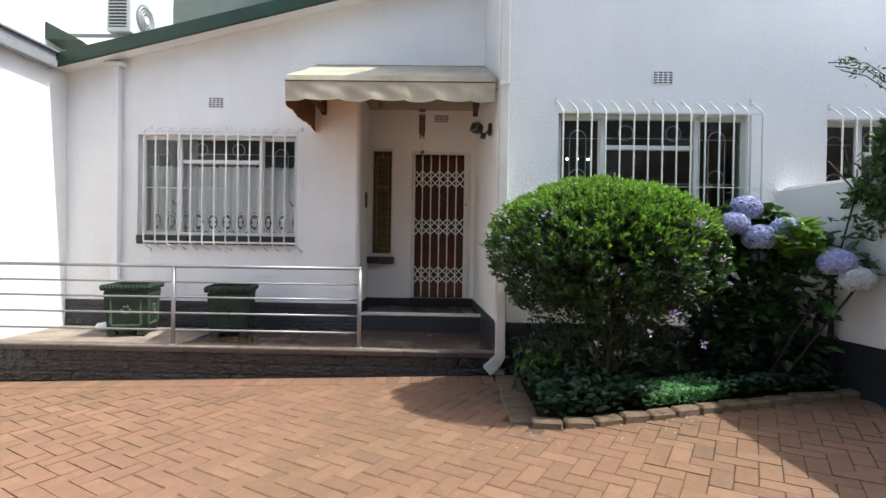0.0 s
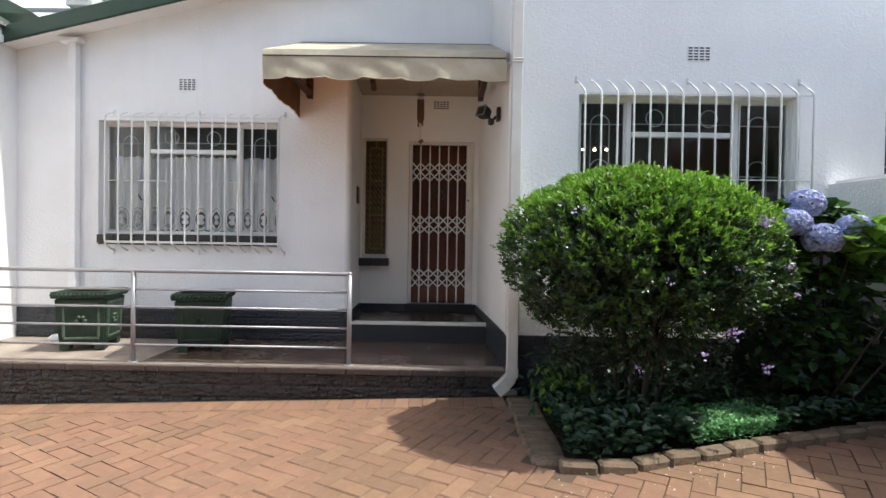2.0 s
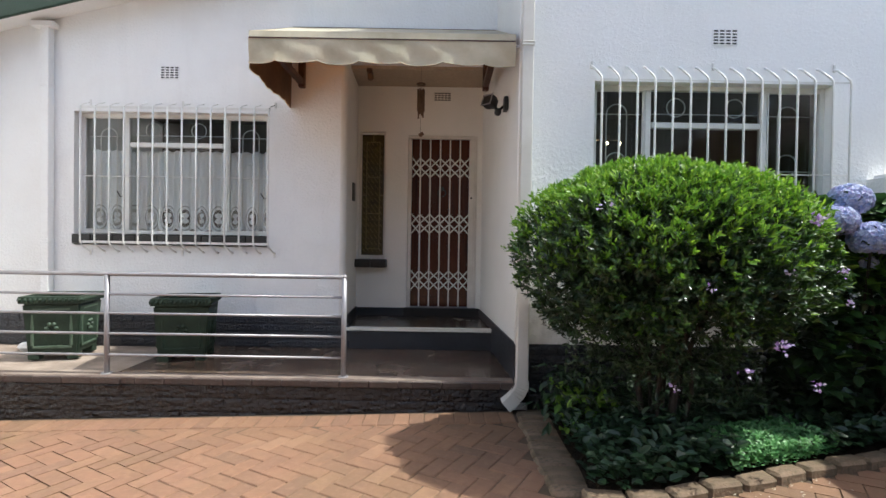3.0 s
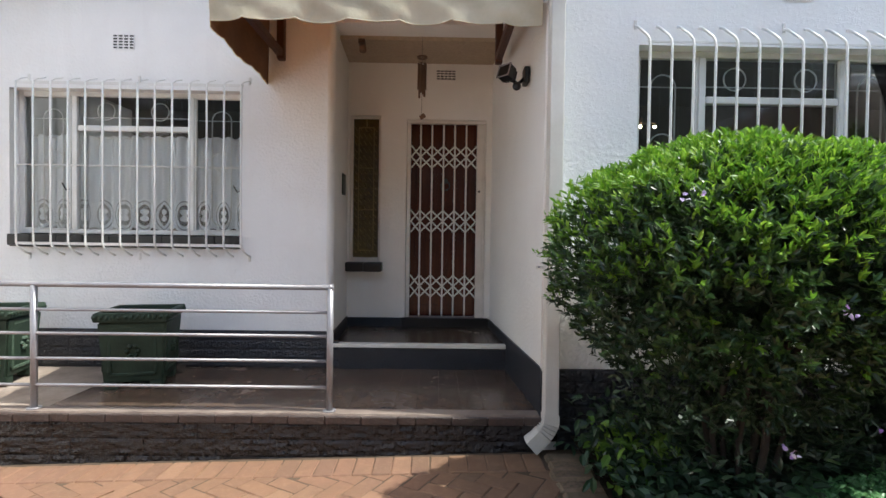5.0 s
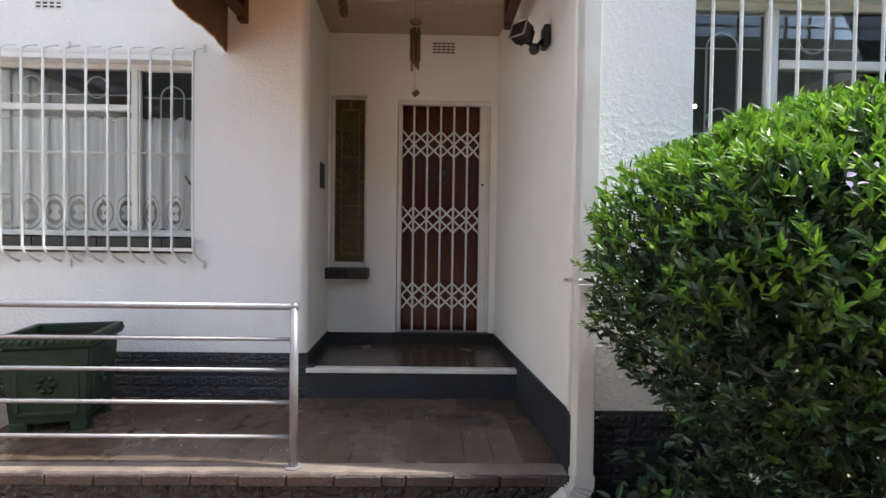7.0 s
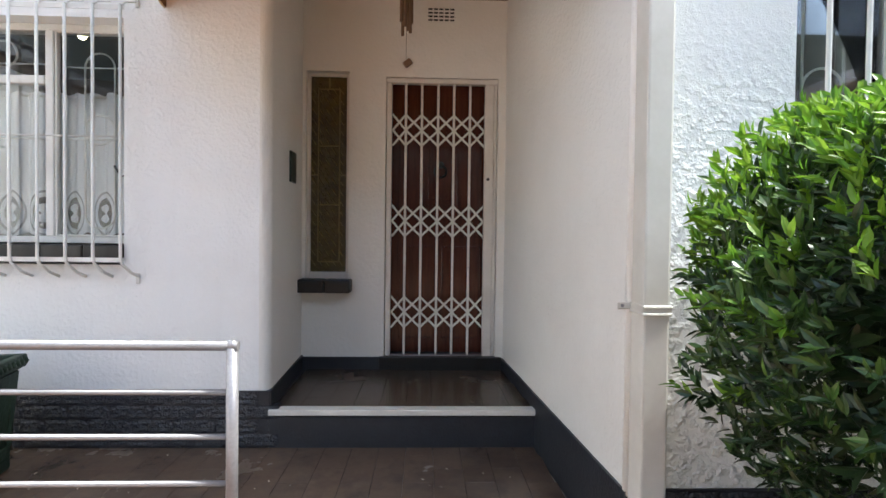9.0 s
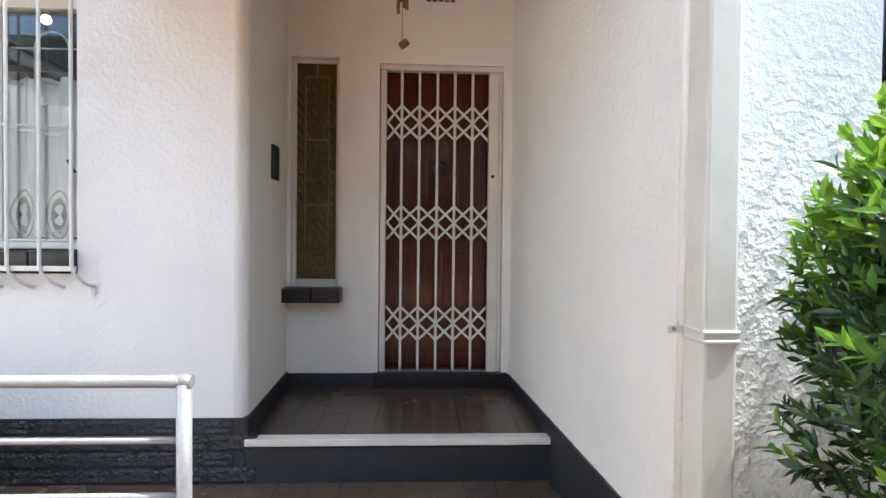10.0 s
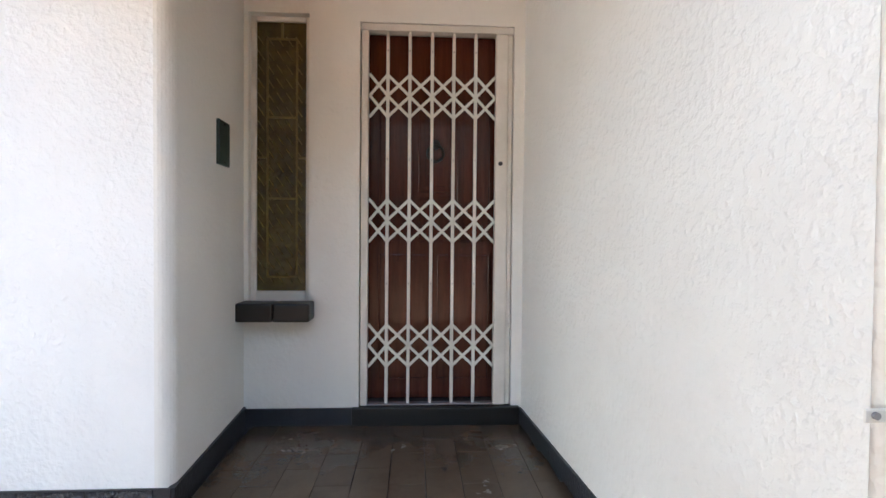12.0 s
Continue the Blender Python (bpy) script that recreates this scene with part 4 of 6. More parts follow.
def sidelight():
    x0, x1, z0, z1 = SIDE
    y = YB + 0.045
    w = thing("window_4", ((x0 + x1) / 2, y, z0), "narrow amber leaded sidelight window beside the door", "window", kind="structure")
    t = 0.026
    fr = B()
    for q in ((x0, x0 + t, z0, z1), (x1 - t, x1, z0, z1), (x0 + t, x1 - t, z0, z0 + 0.075), (x0 + t, x1 - t, z1 - t, z1)):
        box(fr, q[0], q[1], y, y + 0.05, q[2], q[3], 0.004, 1)
    part("window_frame", fr, M_GATE, w)
    part("pane", box(B(), x0 + t, x1 - t, y + 0.02, y + 0.026, z0 + 0.075, z1 - t), M_AMBER, w, "dark amber rippled glass")
    xa, xb = -1.218, -1.062
    for q in ((xa, xa, 1.65, 2.93), (xb, xb, 1.65, 2.93)):
        part("glazing_border", box(B(), q[0] - 0.006, q[1] + 0.006, y + 0.014, y + 0.02, q[2], q[3], 0.002, 1), M_LEAD, w)
    for z in (1.65, 2.075, 2.511, 2.93):
        part("glazing_border", box(B(), xa, xb, y + 0.0135, y + 0.0198, z - 0.006, z + 0.006, 0.002, 1), M_LEAD, w)
    for z in (2.294,):
        part("glazing_border", box(B(), x0 + t, xa - 0.006, y + 0.014, y + 0.02, z - 0.005, z + 0.005), M_LEAD, w)
        part("glazing_border", box(B(), xb + 0.006, x1 - t, y + 0.014, y + 0.02, z - 0.005, z + 0.005), M_LEAD, w)
    part("glazing_border", box(B(), -1.146, -1.134, y + 0.014, y + 0.02, 2.936, z1 - t), M_LEAD, w)
    # diagonal ripples of the cast glass
    rp = B()
    for i in range(-6, 22):
        za = 1.60 + i * 0.075
        for k in range(5):
            xa1 = x0 + t + 0.004 + k * (x1 - x0 - 2 * t - 0.012) / 5
            xb1 = xa1 + (x1 - x0 - 2 * t - 0.02) / 7
            z_a = za + 0.34 - (xa1 - x0) * 1.5
            z_b = z_a - (xb1 - xa1) * 1.5
            if z0 + 0.085 < z_b and z_a < z1 - t - 0.01:
                tube(rp, [(xa1, y + 0.0195, z_a), (xb1, y + 0.0195, z_b)], 0.0036, 5)
    part("glass_ripples", rp, M_LEAD, w, "", True)
    for i in range(2):
        a = x0 - 0.022 + i * 0.186
        part("window_sill", box(B(), a, a + 0.184, YB - 0.145, YB - 0.001, 1.435, 1.53, 0.012, 2), M_SILL, w, "black glazed sill tile")
    return w


sidelight()

# plaque on the porch wall
pl = thing("wall_plaque", (-1.306, 8.31, 2.19), "small dark green plate on the porch wall", "plaque")
part("plate", box(B(), -1.3085, -1.292, 8.25, 8.377, 2.19, 2.392, 0.004, 2), M_PLAQUE, pl)
for z in (2.205, 2.377):
    part("screw", tube(B(), [(-1.293, 8.313, z), (-1.289, 8.313, z)], 0.006, 8), M_BLACK, pl)


def wind_chime(x, y):
    c = thing("wind_chime", (x, y, 2.85), "bamboo wind chime hanging in the porch", "wind chime")
    part("cord", tube(B(), [(x, y, 3.587), (x, y, 3.40)], 0.0025, 5), M_STRING, c)
    b = B()
    ring(b, (x, y, 3.40), 0.042, 0.007, axis="z")
    part("top_ring", b, M_BAMBOO, c)
    part("crosspiece", tube(B(), [(x - 0.04, y, 3.40), (x + 0.04, y, 3.40)], 0.003, 6), M_BAMBOO, c)
    for i in range(6):
        a = i * math.pi / 3 + 0.3
        px, py = x + 0.032 * math.cos(a), y + 0.032 * math.sin(a)
        ln = 0.23 + 0.035 * (i % 3)
        t = part("chime_tube", tube(B(), [(px, py, 3.345), (px, py, 3.345 - ln)], 0.0095, 10), M_BAMBOO, c)
        part("thread", tube(B(), [(px, py, 3.395), (px, py, 3.345)], 0.0012, 4), M_STRING, t)
    part("pull_string", tube(B(), [(x, y, 3.39), (x, y, 2.89)], 0.0015, 4), M_STRING, c)
    sail = B()
    box(sail, x - 0.022, x + 0.03, y - 0.004, y + 0.004, 2.85, 2.89, 0.004, 1)
    bmesh.ops.rotate(sail, verts=sail.verts, cent=(x, y, 2.88), matrix=Matrix.Rotation(radians(-38), 3, "Y"))
    part("sail", sail, M_BAMBOO, c)


wind_chime(-0.545, 7.97)


def flood_light(x, y, z):
    """Black floodlight on a wall bracket: finned housing, glass front, knuckle and wall box."""
    f = thing("flood_light", (x, y, z), "black floodlight on the porch wall", "lamp")
    def turn(bm):
        bmesh.ops.scale(bm, verts=bm.verts, vec=(0.72, 0.72, 0.72), space=Matrix.Translation((-x - 0.03, -y, -z)))
        bmesh.ops.rotate(bm, verts=bm.verts, cent=(x, y, z), matrix=Matrix.Rotation(radians(-48), 3, "Z") @ Matrix.Rotation(radians(-20), 3, "X"))
        return bm
    h = box(B(), x - 0.085, x + 0.06, y - 0.055, y + 0.045, z - 0.06, z + 0.075, 0.016, 2)
    for i in range(5):
        box(h, x - 0.07 + i * 0.027, x - 0.062 + i * 0.027, y + 0.044, y + 0.075, z - 0.045, z + 0.06)
    hb = part("housing", turn(h), M_BLACK, f)
    part("front_glass", turn(box(B(), x - 0.075, x + 0.05, y - 0.060, y - 0.056, z - 0.05, z + 0.065)), M_SILL, hb)
    rim = B()
    for a in ((x - 0.092, x - 0.077, z - 0.068, z + 0.082), (x + 0.052, x + 0.067, z - 0.068, z + 0.082), (x - 0.0765, x + 0.0515, z - 0.068, z - 0.053), (x - 0.0765, x + 0.0515, z + 0.067, z + 0.082)):
        box(rim, a[0], a[1], y - 0.068, y - 0.0555, a[2], a[3], 0.003, 1)
    part("rim", turn(rim), M_RAIL, hb, "silver front rim")
    part("arm", tube(B(), [(x + 0.03, y + 0.03, z - 0.03), (x + 0.09, y + 0.06, z - 0.05), (x + 0.135, y + 0.05, z - 0.01)], 0.014, 8), M_BLACK, f)
    part("wall_box", box(B(), x + 0.125, x + 0.162, y - 0.01, y + 0.10, z - 0.06, z + 0.06, 0.008, 2), M_BLACK, f)
    s = B()
    bmesh.ops.create_uvsphere(s, u_segments=14, v_segments=8, radius=0.032, matrix=Matrix.Translation((x + 0.07, y + 0.0, z - 0.085)))
    part("sensor_eye", s, M_BLACK, f, "", True)


flood_light(0.105, 7.12, 2.985)

cm = thing("ceiling_spotlight", (-1.10, 8.05, 3.586), "small brown spotlight under the porch ceiling", "lamp")
part("bracket", box(B(), -1.13, -1.07, 8.03, 8.08, 3.545, 3.584, 0.006, 2), M_BAMBOO, cm)
b = B()
tube(b, [(-1.09, 8.03, 3.53), (-1.08, 8.0, 3.46)], 0.032, 12)
part("lamp_head", b, M_BAMBOO, cm, "", True)


def awning():
    x0, x1 = -1.85, 0.262
    yb, yf, zb, zf, zv = YF - 0.004, 6.67, 3.90, 3.40, 3.235
    a = thing("awning", (-0.8, YF, 3.2), "weathered cream canvas awning with scalloped edge over the porch", "awning")
    def sheet(name, pts_of, nu, nv, label="", mat=M_CANVAS):
        o = Vector(ORIGIN[a.name])
        v = [Vector(pts_of(i / nu, k / nv)) - o for k in range(nv + 1) for i in range(nu + 1)]
        f = [(k * (nu + 1) + i, k * (nu + 1) + i + 1, (k + 1) * (nu + 1) + i + 1, (k + 1) * (nu + 1) + i) for k in range(nv) for i in range(nu)]
        ob = new(name, pydata(name, v, f, mat, True))
        ob.parent = a
        return tagged(ob, label)
    sag = lambda u, w: -0.014 * math.sin(math.pi * w) * (0.5 + 0.5 * math.sin(u * 9.0) ** 2)
    sheet("canvas_top", lambda u, w: (x0 + (x1 - x0) * u, yb + (yf - yb) * w, zb + (zf - zb) * w + sag(u, w)), 40, 12)
    part("piping", box(B(), x0 + 0.004, x1 - 0.004, yf - 0.018, yf - 0.013, zf - 0.066, zf - 0.056), M_WOOD, a, "dark piping along the canvas fold")
    sheet("hem", lambda u, w: (x0 + (x1 - x0) * u, yf - 0.012 * w, zf - 0.055 * w), 40, 2)
    n = 6.4
    def scallop(u):
        ph = (u * n + 0.35) % 1.0
        return 0.034 * abs(math.sin(math.pi * ph)) ** 0.28
    sheet("front_valance", lambda u, w: (x0 + (x1 - x0) * u, yf - 0.014 - 0.006 * w * math.cos(2 * math.pi * (u * n + 0.35)) + 0.010 * w * math.sin(u * 19 + 2 * w) + 0.004 * math.sin(u * 61 + 3 * w) * w + 0.005 * math.sin(math.pi * w) * math.sin(u * 37 - 4 * w), (zf - 0.058) - w * (0.165 + scallop(u) + 0.006 * math.sin(u * 23)) - 0.0), 192, 10)
    edge = lambda u: (x0 + (x1 - x0) * u, yf - 0.015 - 0.006 * math.cos(2 * math.pi * (u * n + 0.35)) + 0.010 * math.sin(u * 19 + 2) + 0.004 * math.sin(u * 61 + 3), (zf - 0.058) - (0.165 + scallop(u) + 0.006 * math.sin(u * 23)))
    part("binding", tube(B(), [edge(i / 160) for i in range(161)], 0.0045, 5), M_CANVAS, a)
    def side(u, w):
        y = yf + (yb - yf) * u
        top = zf + (zb - zf) * u - 0.004
        low = 3.10 - 0.014 * abs(math.sin(math.pi * ((u * 6.5) % 1.0))) ** 0.6 - 0.012 * u
        return (x0 + 0.002 + 0.014 * math.sin(u * 11) * w, y, top + (low - top) * w)
    sheet("side_valance", side, 64, 6)
    under = "orange-brown lining of the canvas"
    sheet("lining", lambda u, w: (x0 + 0.02 + (x1 - x0 - 0.04) * u, yb + (yf - yb) * w, zb + (zf - zb) * w + sag(u, w) - 0.008), 40, 12, under, M_LINING)
    sheet("side_lining", lambda u, w: tuple(Vector(side(u, w * 0.99)) + Vector((0.007, 0, 0))), 64, 6, under, M_SIDELINING)
    for x in (-1.735, 0.115):
        br = part("bracket", box(B(), x - 0.03, x + 0.03, YF - 0.075, YF - 0.003, 3.28, 3.86, 0.006, 1), M_WOOD, a, "dark stained timber bracket")
        part("arm", box(B(), x - 0.027, x + 0.027, 6.72, YF - 0.077, 3.30, 3.36, 0.005, 1), M_WOOD, br)
        st = B()
        tube(st, [(x, YF - 0.05, 3.83), (x, 6.74, 3.37)], 0.025, 4)
        part("rafter", st, M_WOOD, br)
    part("front_rail", box(B(), x0 + 0.02, x1 - 0.03, 6.69, 6.73, 3.345, 3.385, 0.004, 1), M_WOOD, a)
    part("wall_batten", box(B(), x0 + 0.02, x1 - 0.05, YF - 0.04, YF - 0.003, 3.862, 3.89, 0.004, 1), M_WOOD, a)


awning()


def downpipe(x0, x1, y0, y1, z0, z1, joints, label, shoe):
    p = thing("downpipe", ((x0 + x1) / 2, y1, z0), label, "downpipe")
    mp = M_PIPE if shoe else M_WHITE
    part("pipe", box(B(), x0, x1, y0, y1, z0 + (0.16 if shoe else 0), z1, 0.009, 2), mp, p)
    for z in joints:
        c = B()
        for dz in (-0.012, 0.012):
            box(c, x0 - 0.004, x1 + 0.005, y0 - 0.007, y1 + 0.004, z + dz - 0.006, z + dz + 0.006, 0.003, 1)
        box(c, x0 - 0.003, x1 + 0.004, y0 - 0.003, y1 + 0.003, z - 0.0065, z + 0.0065)
        clip = part("clip", c, mp, p)
        st = box(B(), x0 - 0.05, x0 - 0.005, y1 - 0.010, y1 - 0.006, z - 0.006, z + 0.016, 0.002, 1)
        part("strap", st, mp, clip)
        part("screw", tube(B(), [(x0 - 0.034, y1 - 0.015, z + 0.006), (x0 - 0.034, y1 - 0.009, z + 0.006)], 0.006, 8), M_RAIL, clip)
    if shoe:
        cx, cy, w, d = (x0 + x1) / 2, (y0 + y1) / 2, (x1 - x0) / 2 + 0.004, (y1 - y0) / 2 + 0.004
        b = B()
        rings = []
        for ox, oz, k in ((0, 0.20, 0), (0, 0.15, 0.15), (-0.025, 0.10, 0.55), (-0.075, 0.045, 0.85), (-0.13, 0.0, 0.85)):
            t = Vector((math.cos(k), 0, -math.sin(k)))
            c = Vector((cx + ox, cy - 0.2 * abs(ox), z0 + oz))
            rings.append([b.verts.new(c + t * w * sx + Vector((0, d * sy, 0))) for sx, sy in ((-1, -1), (1, -1), (1, 1), (-1, 1))])
        for r0, r1 in zip(rings, rings[1:]):
            for i in range(4):
                b.faces.new((r0[i], r0[(i + 1) % 4], r1[(i + 1) % 4], r1[i]))
        bmesh.ops.recalc_face_normals(b, faces=b.faces)
        foot = part("shoe", b, M_PIPE, p, "kicked out foot of the pipe")
        for q in range(4):
            k, f = 0.25 + 0.14 * q, q / 3
            c = Vector((cx - 0.006 - 0.042 * f, cy - 0.002 - 0.008 * f, z0 + 0.138 - 0.056 * f))
            t = Vector((math.cos(k), 0, -math.sin(k)))
            tube(cr := B(), [c + t * (w + 0.002) * sx + Vector((0, (d + 0.002) * sy, 0)) for sx, sy in ((-1, 1), (-1, -1), (1, -1), (1, 1))], 0.004, 6)
            part("crimp", cr, M_PIPE, foot)
        # flat face across the end, its colour standing for the shade inside
        mouth = B()
        t, c = Vector((math.cos(0.85), 0, -math.sin(0.85))), Vector((cx - 0.128, cy - 0.026, z0 + 0.002))
        mouth.faces.new([mouth.verts.new(c + t * w * 0.9 * sx + Vector((0, d * 0.9 * sy, 0))) for sx, sy in ((-1, -1), (1, -1), (1, 1), (-1, 1))])
        part("mouth", mouth, M_GRILL, foot, "end face coloured dark for the hollow pipe")
    return p


dp = downpipe(0.303, 0.393, 6.58, 6.682, 0.47, 6.12, (1.60, 3.30, 4.9), "off-white square downpipe on the wall corner", True)
dp2 = downpipe(-4.33, -4.25, YF - 0.085, YF - 0.004, 0.66, 3.85, (3.26, 1.7), "white downpipe down the shaded front wall", False)
part("hopper", box(B(), -4.42, -4.20, YF - 0.11, YF - 0.004, 3.83, 3.885, 0.012, 2), M_WHITE, dp2)


def railing():
    y = 6.705
    r = thing("railing", (-2.9, y, ZP), "silver painted tubular railing along the porch edge", "railing")
    for i, x in enumerate((-1.078, -2.985, -4.88)):
        top = 1.45
        p = part("post", tube(B(), [(x, y, ZP + 0.006), (x, y, top - 0.004)], 0.0205, 14), M_RAIL, r)
        part("base_flange", tube(B(), [(x, y, ZP + 0.001), (x, y, ZP + 0.010)], 0.042, 16), M_RAIL, p)
        if i == 0:
            s = B()
            bmesh.ops.create_uvsphere(s, u_segments=14, v_segments=8, radius=0.0205, matrix=Matrix.Translation((x, y, top + 0.004)))
            part("elbow", s, M_RAIL, p, "", True)
    part("handrail", tube(B(), [(-1.057, y, 1.452), (-4.9, y, 1.452)], 0.0175, 14), M_RAIL, r)
    for z in (1.290, 1.135, 0.972, 0.800):
        part("rail", tube(B(), [(-1.09, y, z), (-4.9, y, z)], 0.0105, 10), M_RAIL, r)


railing()


def planter(x, y, label, turn, relief):
    """A square green trough on feet: tapered panelled body, rolled rim, soil inside, cast flower on each face."""
    p = thing("planter", (x, y, ZP), label, "planter", "planters on the porch")
    z0, z1, a, c = ZP + 0.055, 1.215, 0.195, 0.225
    b = B()
    lo = [b.verts.new((x + sx * a, y + sy * a, z0)) for sx, sy in ((-1, -1), (1, -1), (1, 1), (-1, 1))]
    hi = [b.verts.new((x + sx * c, y + sy * c, z1 - 0.07)) for sx, sy in ((-1, -1), (1, -1), (1, 1), (-1, 1))]
    b.faces.new(lo[::-1])
    b.faces.new(hi)
    for i in range(4):
        b.faces.new((lo[i], lo[(i + 1) % 4], hi[(i + 1) % 4], hi[i]))
    bmesh.ops.bevel(b, geom=b.edges[:], offset=0.012, segments=2, affect="EDGES")
    part("body", b, M_GREEN, p)
    rim = B()
    o, i_ = 0.246, 0.205
    for q in ((x - o, x + o, y - o, y - i_), (x - o, x + o, y + i_, y + o), (x - o, x - i_, y - i_, y + i_), (x + i_, x + o, y - i_, y + i_)):
        box(rim, *q, z1 - 0.066, z1, 0.010, 2)
    part("rim", rim, M_GREEN, p)
    for sx, sy in ((0, -1), (1, 0), (-1, 0), (0, 1)):
        f = B()
        for k in range(6):
            t = k * math.pi / 3
            u, w = 0.036 * math.cos(t), 0.040 * math.sin(t)
            d = 0.212
            bmesh.ops.create_icosphere(f, subdivisions=1, radius=0.021, matrix=Matrix.Translation((x + sx * d + (u if sx == 0 else 0), y + sy * d + (u if sy == 0 else 0), 0.93 + w)))
        part("cast_flower", f, relief, p, "", True)
        d = 0.216
        for zz, hh in ((1.10, 0.010), (0.76, 0.012)):
            wd, e = 0.15, B()
            if sx == 0:
                box(e, x - wd, x + wd, y + sy * (d if zz > 1 else 0.202) - 0.007, y + sy * (d if zz > 1 else 0.202) + 0.007, zz - hh, zz + hh, 0.004, 1)
            else:
                box(e, x + sx * (d if zz > 1 else 0.202) - 0.007, x + sx * (d if zz > 1 else 0.202) + 0.007, y - wd, y + wd, zz - hh, zz + hh, 0.004, 1)
            part("moulding", e, relief, p)
        for sd in (-1, 1):
            e = B()
            if sx == 0:
                box(e, x + sd * 0.15 - 0.011, x + sd * 0.15 + 0.011, y + sy * 0.209 - 0.010, y + sy * 0.209 + 0.010, 0.7725, 1.0895, 0.005, 1)
            else:
                box(e, x + sx * 0.209 - 0.010, x + sx * 0.209 + 0.010, y + sd * 0.15 - 0.011, y + sd * 0.15 + 0.011, 0.7725, 1.0895, 0.005, 1)
            part("moulding", e, relief, p)
        rope = B()
        for k in range(13):
            q = -0.231 + 0.0385 * k
            bmesh.ops.create_icosphere(rope, subdivisions=1, radius=0.018, matrix=Matrix.Translation((x + (q if sx == 0 else sx * 0.240), y + (q if sy == 0 else sy * 0.240), z1 - 0.033)) @ Matrix.Rotation(0.6, 4, "X" if sx else "Y") @ Matrix.Diagonal((1.0, 1.0, 1.5, 1)))
        part("rope_trim", rope, M_GREEN, p, "twisted rope pattern along the rim", True)
    for sx in (-1, 1):
        for sy in (-1, 1):
            part("foot", box(B(), x + sx * 0.15 - 0.045, x + sx * 0.15 + 0.045, y + sy * 0.15 - 0.045, y + sy * 0.15 + 0.045, ZP + 0.001, z0 + 0.012, 0.012, 2), M_GREEN, p)
    part("soil", box(B(), x - 0.2045, x + 0.2045, y - 0.2045, y + 0.2045, z1 - 0.068, z1 - 0.048), M_SOIL, p)
    p.rotation_euler.z = radians(turn)


# relief is painted pale on the sunlit planter, plain on the shaded one
planter(-3.795, 7.32, "square dark green planter with cast flowers, standing on the porch", 13, M_GREENWORNLIT)
planter(-2.645, 7.31, "square dark green planter, partly shaded, standing on the porch", 14, M_GREEN)
st = B()
bmesh.ops.create_icosphere(st, subdivisions=2, radius=0.1, matrix=Matrix.Translation((-4.17, 7.42, ZP + 0.05)) @ Matrix.Diagonal((1.3, 0.8, 0.55, 1)))
for v in st.verts:
    v.co += 0.012 * noise.noise_vector(v.co * 14)
solid("stone", st, M_WHITE, "pale loose stone lying beside the planter", "stone", at=(-4.17, 7.42, ZP))


def outdoor_unit(x0, x1, y0, y1, z0, z1):
    u = thing("outdoor_unit", ((x0 + x1) / 2, (y0 + y1) / 2, z0), "white air conditioner outdoor unit above the roof", "air conditioner")
    part("casing", box(B(), x0, x1, y0, y1, z0, z1, 0.015, 2), M_PLASTIC, u)
    part("coil", box(B(), x0 + 0.03, x1 - 0.05, y0 - 0.004, y0 - 0.001, z0 + 0.06, z1 - 0.04), M_GRILL, u)
    n = 11
    for i in range(n):
        z = z0 + 0.08 + i * (z1 - z0 - 0.14) / (n - 1)
        part("fin", box(B(), x0 + 0.025, x1 - 0.045, y0 - 0.014, y0 - 0.004, z - 0.006, z + 0.006), M_PLASTIC, u)
    c = (x1, (y0 * 0.62 + y1 * 0.38), (z0 + z1) / 2)
    part("fan_shroud", tube(B(), [(x1 - 0.002, c[1], c[2]), (x1 + 0.012, c[1], c[2])], 0.205, 32), M_GREY, u)
    for r in (0.05, 0.09, 0.13, 0.17):
        part("fan_guard", ring(B(), (x1 + 0.018, c[1], c[2]), r, 0.006, axis="x", n=32), M_PLASTIC, u)
    part("fan_hub", tube(B(), [(x1 + 0.012, c[1], c[2]), (x1 + 0.026, c[1], c[2])], 0.055, 20), M_PLASTIC, u)
    for y in (y0 + 0.1, y1 - 0.1):
        part("wall_bracket", box(B(), -5.449, x1, y - 0.02, y + 0.02, z0 - 0.04, z0 - 0.001), M_GREY, u)


outdoor_unit(-4.82, -4.50, 8.30, 9.16, 4.50, 5.08)
fl = B()
P = [(-5.60, 4.60), (-5.55, 4.30), (-4.98, 4.28)]
lo, hi = [fl.verts.new((x, 8.05, z)) for x, z in P], [fl.verts.new((x, 8.35, z - 0.03)) for x, z in P]
fl.faces.new(lo), fl.faces.new(hi[::-1])
for i in range(3):
    fl.faces.new((lo[i], hi[i], hi[(i + 1) % 3], lo[(i + 1) % 3]))
bmesh.ops.recalc_face_normals(fl, faces=fl.faces)
structure("flashing", fl, M_ROOF, "green sheet flashing where the roofs meet", "roof")

# ---- garden bed ----
EDGE = [(0.50, 5.22), (0.74, 5.205), (1.13, 5.31), (1.46, 5.40), (2.02, 5.56), (2.60, 5.70), (3.26, 5.84)]


def edge_y(x):
    for (a, ya), (b, yb) in zip(EDGE, EDGE[1:]):
        if x <= b:
            return ya + (yb - ya) * max(0.0, x - a) / (b - a)
    return EDGE[-1][1]


